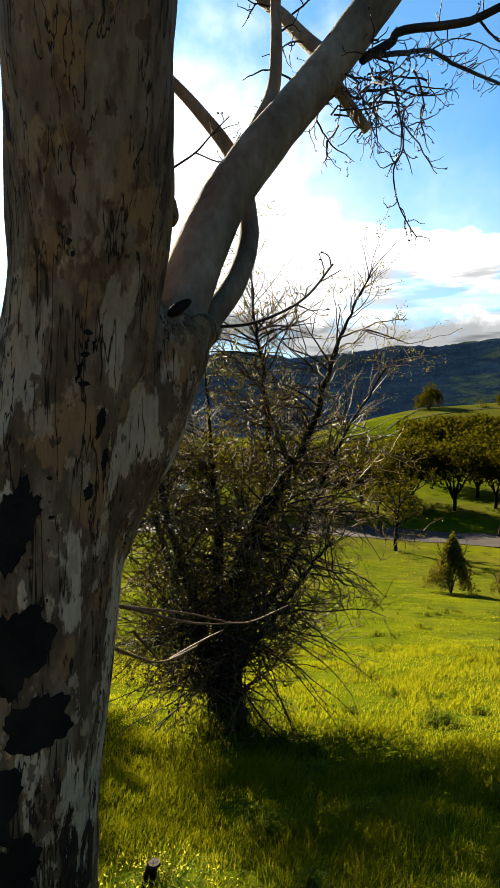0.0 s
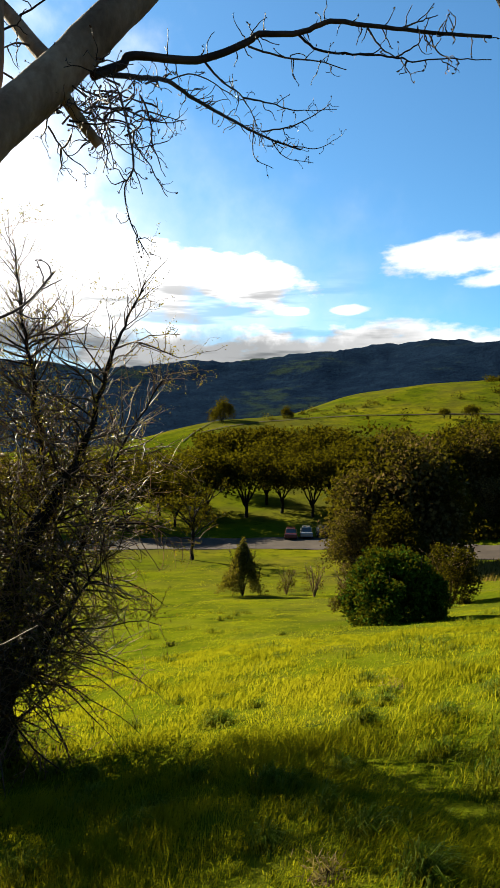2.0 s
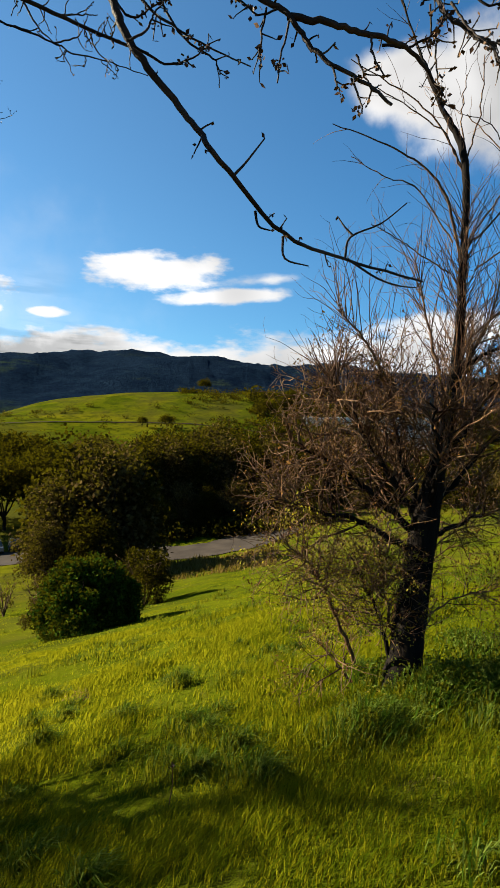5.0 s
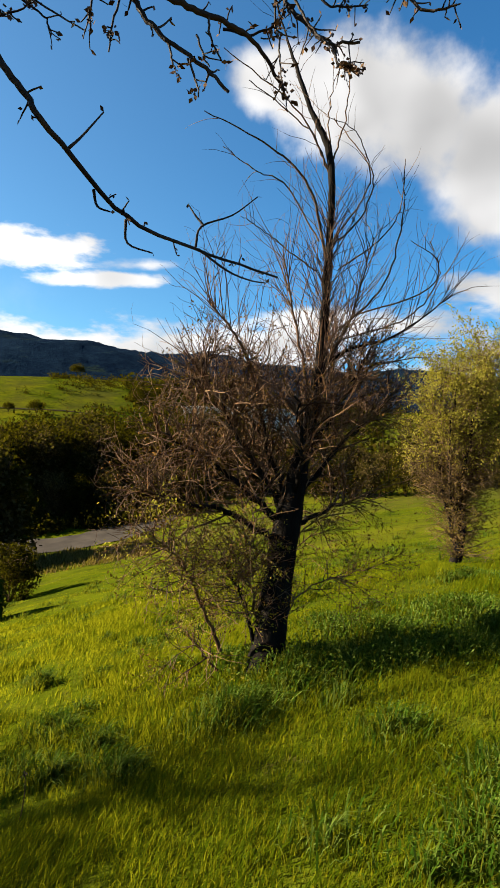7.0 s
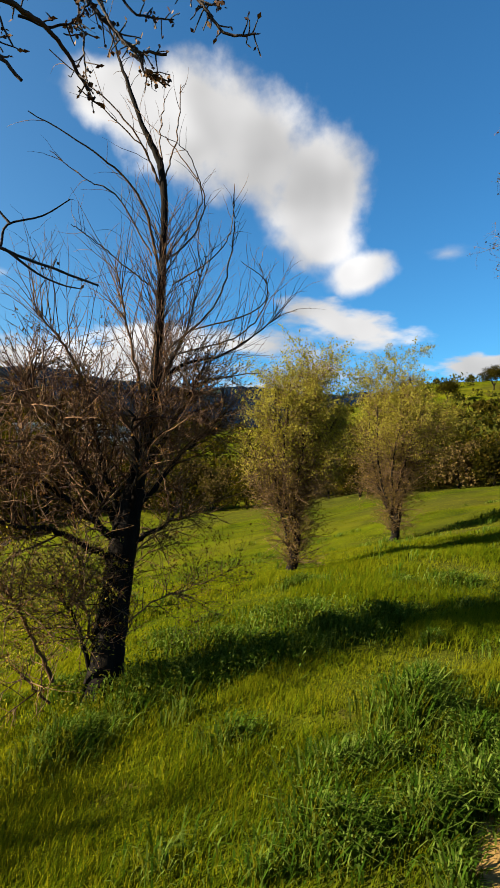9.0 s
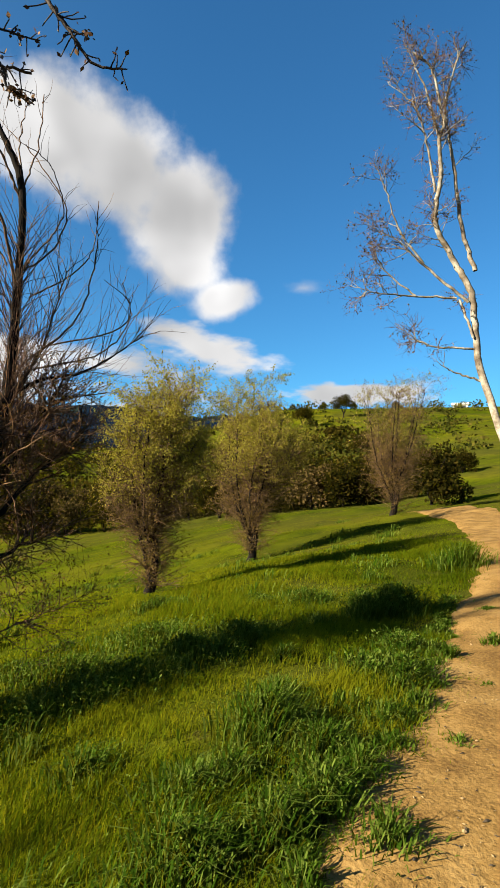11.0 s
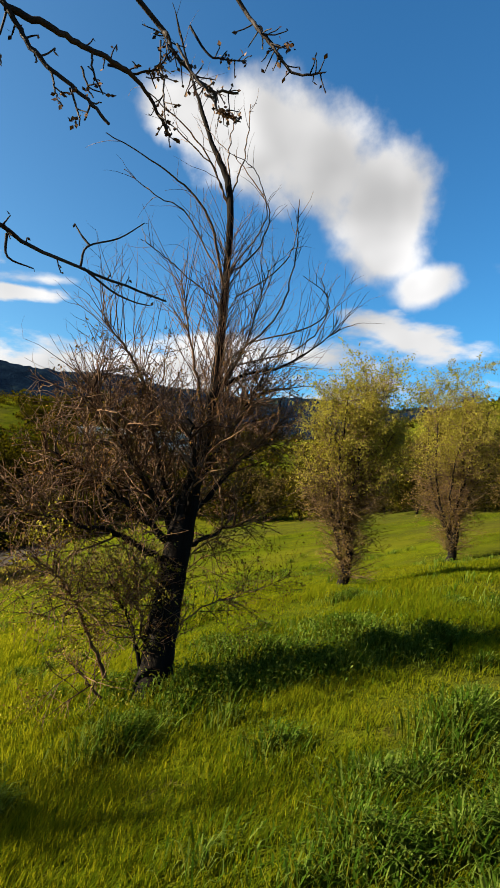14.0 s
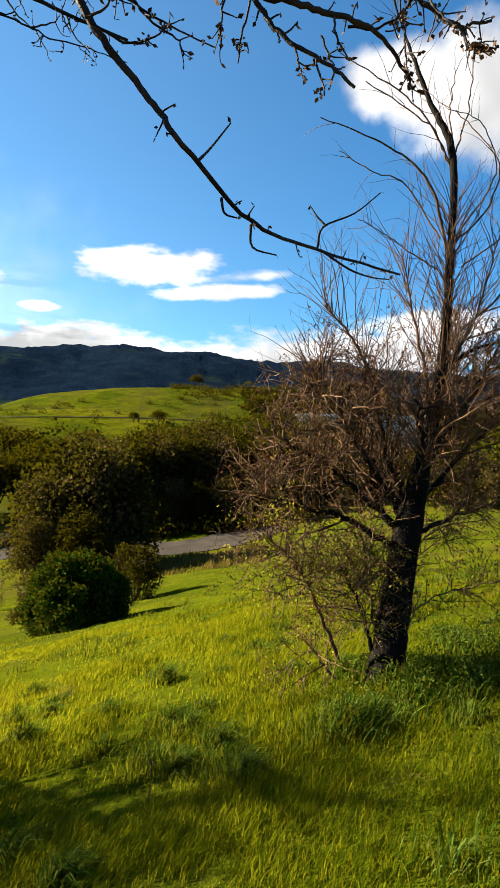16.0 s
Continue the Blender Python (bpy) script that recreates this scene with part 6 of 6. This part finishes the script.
def tufts(name, rng, places, label):
    """Many clumps that nobody could count, as one mesh."""
    verts, faces, base = [], [], 0
    for place, radius, height, count in places:
        _, v, f = arching(rng, place, radius, height, count)
        verts.append(v)
        faces += [[base + q for q in face] for face in f]
        base += len(v)
    tagged(new(name, mesh_from(name, np.concatenate(verts), faces, WEED)), label, "grass", kind="stuff")


CLUMPS = [(3.6, 3.3, 0.22, 0.2, 50), (3.25, 2.47, 0.24, 0.22, 60), (3.69, 1.75, 0.34, 0.3, 120), (4.5, 1.55, 0.5, 0.3, 190), (5.6, 1.4, 0.6, 0.32, 230), (6.9, 0.9, 0.65, 0.32, 200), (4.75, 2.15, 0.35, 0.24, 80), (4.8, 1.0, 0.32, 0.22, 70), (5.7, 0.35, 0.5, 0.28, 140),
          (6.2, -0.1, 0.5, 0.28, 130), (5.1, 0.7, 0.4, 0.26, 100), (6.2, 2.1, 0.4, 0.26, 80), (8.2, -0.9, 0.6, 0.28, 120), (7.3, -1.85, 0.42, 0.46, 190), (7.0, -1.5, 0.3, 0.36, 90), (4.6, -1.22, 0.3, 0.26, 90), (3.75, -0.3, 0.27, 0.34, 110), (3.5, -0.58, 0.2, 0.24, 50),
          (3.0, -0.52, 0.17, 0.24, 80), (2.78, -0.3, 0.17, 0.24, 70), (2.66, -0.02, 0.2, 0.22, 70), (3.25, -0.72, 0.16, 0.2, 50), (3.1, 0.05, 0.28, 0.22, 80), (3.55, 0.65, 0.24, 0.2, 60), (9.6, 1.2, 0.5, 0.24, 70), (3.85, -1.0, 0.2, 0.18, 50), (5.4, -1.5, 0.3, 0.22, 60)]
for k, (px, py, r, h, n) in enumerate(CLUMPS):
    weeds(300 + k, (px, py), r, h * 0.8, n, "dark leafy green weed clump in the grass", LEAF_WEED, 0.026 if px > 4 else 0.014)
# long pale grass in one tuft by the path
weeds(329, (10.6, -3.85), 0.55, 0.45, 110, "tuft of long pale grass beside the path", GRASS, 0.03)
rngw = np.random.default_rng(399)
some = []
for k in range(90):
    a, dd = rngw.uniform(-8, 112), rngw.uniform(2.2, 9.0)
    px, py = dd * math.sin(radians(a)) + 0.3, dd * math.cos(radians(a)) - 0.1
    if path_side(np.array([px]), np.array([py]))[0] > 0.3:
        some.append(((px, py), rngw.uniform(0.1, 0.28), rngw.uniform(0.11, 0.2), int(rngw.uniform(16, 56))))
for k in range(200):
    a, dd = rngw.uniform(-6, 104), rngw.uniform(9.0, 30.0)
    some.append(((dd * math.sin(radians(a)) + 0.3, dd * math.cos(radians(a)) - 0.1), rngw.uniform(0.2, 0.6), rngw.uniform(0.12, 0.24), int(rngw.uniform(6, 16))))
tufts("grass_tufts", rngw, some, "tufts of longer grass in the meadow")
some = []
for k in range(4, 44):
    c, dirv = PATH_LINE[k + 30], PATH_LINE[k + 31] - PATH_LINE[k + 30]
    out = np.array([-dirv[1], dirv[0]]) / np.hypot(*dirv)
    px, py = c + out * (rngw.uniform(0.5, 0.8) if k % 5 == 0 else rngw.uniform(0.9, 1.15))
    some.append(((px, py), rngw.uniform(0.08, 0.2), rngw.uniform(0.06, 0.14), int(rngw.uniform(20, 60))))
tufts("edge_tufts", rngw, some, "low green tufts creeping over the edge of the path")
weeds(330, (-0.4, 2.75), 0.26, 0.3, 70, "yellow-flowered weeds at the foot of the trunk", FLOWER, 0.018)
weeds(331, (-0.2, 7.0), 0.8, 0.4, 140, "leafy weeds round the willow's foot", WEED, 0.04)


def cut_stub():
    root = Vector((-0.48, 2.77, float(ground_z(-0.48, 2.77)) - 0.02))
    ob = thing("stump", root, "small weathered cut stump in the grass", "stump")
    line = np.array([(0, 0, 0), (0.01, 0, 0.12), (0.03, 0.0, 0.24), (0.045, 0, 0.3)])
    v, f = knobbly(smooth_line(line, 6), np.linspace(0.05, 0.035, 19), 16, 9, 0.012)
    part("stem", mesh_from("stem", v, f, BARK_DARK, True), None, ob)
    bm = bmesh.new()
    bmesh.ops.create_cone(bm, segments=12, radius1=0.034, radius2=0.03, depth=0.012, cap_ends=True)
    bmesh.ops.translate(bm, verts=bm.verts, vec=(0.045, 0, 0.3))
    part("cut_face", bm, TWIG_DARK, ob, "rough brown cut face")


cut_stub()



def bare_patch(seed, place, radius, label):
    """Trodden earth with dry stalks, a little above the turf."""
    rng = np.random.default_rng(seed)
    foot = np.array((*place, float(ground_z(*place))))
    ob = thing("soil_patch", foot, label, "soil")
    bm = bmesh.new()
    bmesh.ops.create_grid(bm, x_segments=14, y_segments=14, size=radius)
    for q in bm.verts:
        r = q.co.length / radius
        q.co *= 1 + 0.35 * noise.noise(q.co * 6 / radius * 0.5)
        q.co.z = float(ground_z(place[0] + q.co.x, place[1] + q.co.y)) - foot[2] + 0.05 * max(0, 1 - r) + 0.02 * noise.noise(q.co * 14) - 0.02 * r
    part("earth", bm, SOIL, ob)
    pts = np.stack([rng.normal(0, radius * 0.5, 160), rng.normal(0, radius * 0.5, 160), np.full(160, 0.045)], 1)
    part("straw", leaves("straw", rng, pts, 0.06, STRAW, 0.12), None, ob, "pale dry stalks", "stuff")


SOIL = material("dry_soil", [(0.0, (0.021, 0.0126, 0.0056)), (1.0, (0.07, 0.042, 0.021))], 9.0, 60.0, 0.95, 0.8)
for k, (px, py, r) in enumerate(((1.88, 3.95, 0.10), (1.61, 2.53, 0.12), (4.53, 6.16, 0.20))):
    bare_patch(700 + k, (px, py), r, "small bare patch of dry brown earth in the grass")


def dry_stalk(foot, tip):
    ob = thing("dry_stalk", foot, "single thin dry brown stalk standing in the grass", "plant")
    end = np.array(tip) - np.array(foot)
    part("stem", tubes("stem", [limb([(0, 0, -0.02), tuple(end * 0.5 + (0.015, 0, 0)), tuple(end)], 0.004, 0.002, 5)], TWIG, 5), None, ob)
    part("seed_head", leaves("seed_head", np.random.default_rng(720), np.tile(end, (14, 1)) + np.random.default_rng(721).normal(0, 0.012, (14, 3)), 0.02, TWIG, 0.5), None, ob, "", "stuff")


dry_stalk((2.60, 2.37, -0.48), (2.62, 2.35, -0.22))


def litter():
    """Chips of bark, straw and grit trodden into the path."""
    rng = np.random.default_rng(390)
    n = 5200
    k = rng.integers(20, 75, n)
    c = PATH_LINE[k] + rng.normal(0, 0.33, (n, 2))
    pts = np.stack([c[:, 0], c[:, 1], ground_z(c[:, 0], c[:, 1]) + 0.04], 1)
    a = rng.uniform(0, 6.28, n)
    ln = rng.uniform(0.003, 0.012, n) * np.where(rng.random(n) < 0.06, 2.0, 1.0)
    u = np.stack([np.cos(a), np.sin(a), rng.normal(0, 0.1, n)], 1) * ln[:, None]
    w = np.stack([-np.sin(a), np.cos(a), np.zeros(n)], 1) * (ln * rng.uniform(0.15, 0.7, n))[:, None]
    t = np.stack([np.zeros(n), np.zeros(n), ln * 0.4], 1)
    v = np.stack([pts - u, pts + w, pts + u, pts - w, pts + t], 1).reshape(-1, 3)
    i = np.arange(n)[:, None] * 5
    f = np.concatenate([i + [0, 1, 4], i + [1, 2, 4], i + [2, 3, 4], i + [3, 0, 4]])
    tagged(new("path_litter", mesh_from("path_litter", v, f, LITTER)), "bark chips, straw and grit on the path", "litter", kind="stuff")


LITTER = material("litter", [(0.0, (0.021, 0.0126, 0.0056)), (0.5, (0.084, 0.0525, 0.021)), (1.0, (0.21, 0.14, 0.063))], 8.0, 60.0, 0.9, 0.0, island=0.7)
litter()
strip("hill_track", [plan(a, d) for a, d in ((15, 176), (22, 190), (29, 196), (36, 196), (43, 196), (50, 192), (54, 186))], [0.5, 0.5], DIRT_DARK, 0.25, "worn dark dirt track along the foot of the hill", "track")
strip("hill_path", [plan(a, d) for a, d in ((13.2, 168), (14.6, 180), (15.8, 192), (16.6, 204))], [0.28, 0.28], DIRT_DARK, 0.25, "steep dirt path up the hill's shoulder", "track")

# ---- cars and buildings far off ----


def box(w, d, h, z0=0.0, bevel=0.0, taper=1.0, x=0.0, y=0.0):
    bm = bmesh.new()
    bmesh.ops.create_cube(bm, size=1.0)
    for q in bm.verts:
        k = taper if q.co.z > 0 else 1.0
        q.co = Vector((x + q.co.x * w * k, y + q.co.y * d * k, z0 + (q.co.z + 0.5) * h))
    if bevel:
        bmesh.ops.bevel(bm, geom=list(bm.edges), offset=bevel, segments=2, affect="EDGES", profile=0.6)
    return bm


def car(az, d, turn, paint, label):
    ob = thing("parked_car", spot(az, d, 0.16), label, "car", "cars parked on the road", turn=turn)
    part("body", box(4.4, 1.75, 0.62, 0.28, 0.14), paint, ob)
    part("cabin", box(2.4, 1.55, 0.55, 0.88, 0.1, 0.78, x=-0.15), GLASS, ob, "dark glazed cabin")
    part("roof", box(1.75, 1.2, 0.05, 1.41, 0.02, 0.95, x=-0.15), paint, ob)
    for sx in (-1.35, 1.35):
        for sy in (-0.8, 0.8):
            bm = bmesh.new()
            bmesh.ops.create_cone(bm, segments=20, radius1=0.32, radius2=0.32, depth=0.2, cap_ends=True, matrix=pose(sx, sy, 0.32, 90, 0, 0))
            wheel = part("wheel", bm, RUBBER, ob)
            bm = bmesh.new()
            bmesh.ops.create_cone(bm, segments=16, radius1=0.19, radius2=0.19, depth=0.22, cap_ends=True, matrix=pose(sx, sy, 0.32, 90, 0, 0))
            part("rim", bm, METAL, wheel)


car(23.9, 83, 66, RED, "dark red car parked on the road")
car(25.4, 83.5, 66, SILVER, "silver car parked on the road")
car(27.0, 84, 66, BLACK, "black car parked on the road")


def house(name, place, w, d, h, turn, label):
    ob = thing(name, place, label, "building", turn=turn)
    part("wall", box(w, d, h + 4.5, -6.5), PALE, ob)
    part("roof", box(w + 1.2, d + 1.2, 0.8, h - 2.0, 0.1), PALE, ob, "pale flat roof with a broad fascia")
    n = max(2, int(w / 4))
    for k in range(n):
        window = part("window", box(1.6, 0.12, 1.3, h * 0.5 - 2.0 + 0.2, 0, 1.0, -w / 2 + (k + 0.5) * w / n, -d / 2 - 0.02), GLASS, ob)
        part("sill", box(1.8, 0.16, 0.12, h * 0.5 - 2.0 + 0.08, 0, 1.0, -w / 2 + (k + 0.5) * w / n, -d / 2 - 0.03), PALE, window)


house("low_building", (heading(60.4).x * 175, heading(60.4).y * 175, EYE + 4.3), 36, 12, 5.6, -60, "long low pale building behind the trees")
house("low_building", spot(-9, 118, 3.0), 12, 8, 5.0, 10, "pale building behind the trees")
house("hill_house", spot(109.8, 262, -1.0), 6, 5, 4.0, -110, "pale house on the hill's crest")
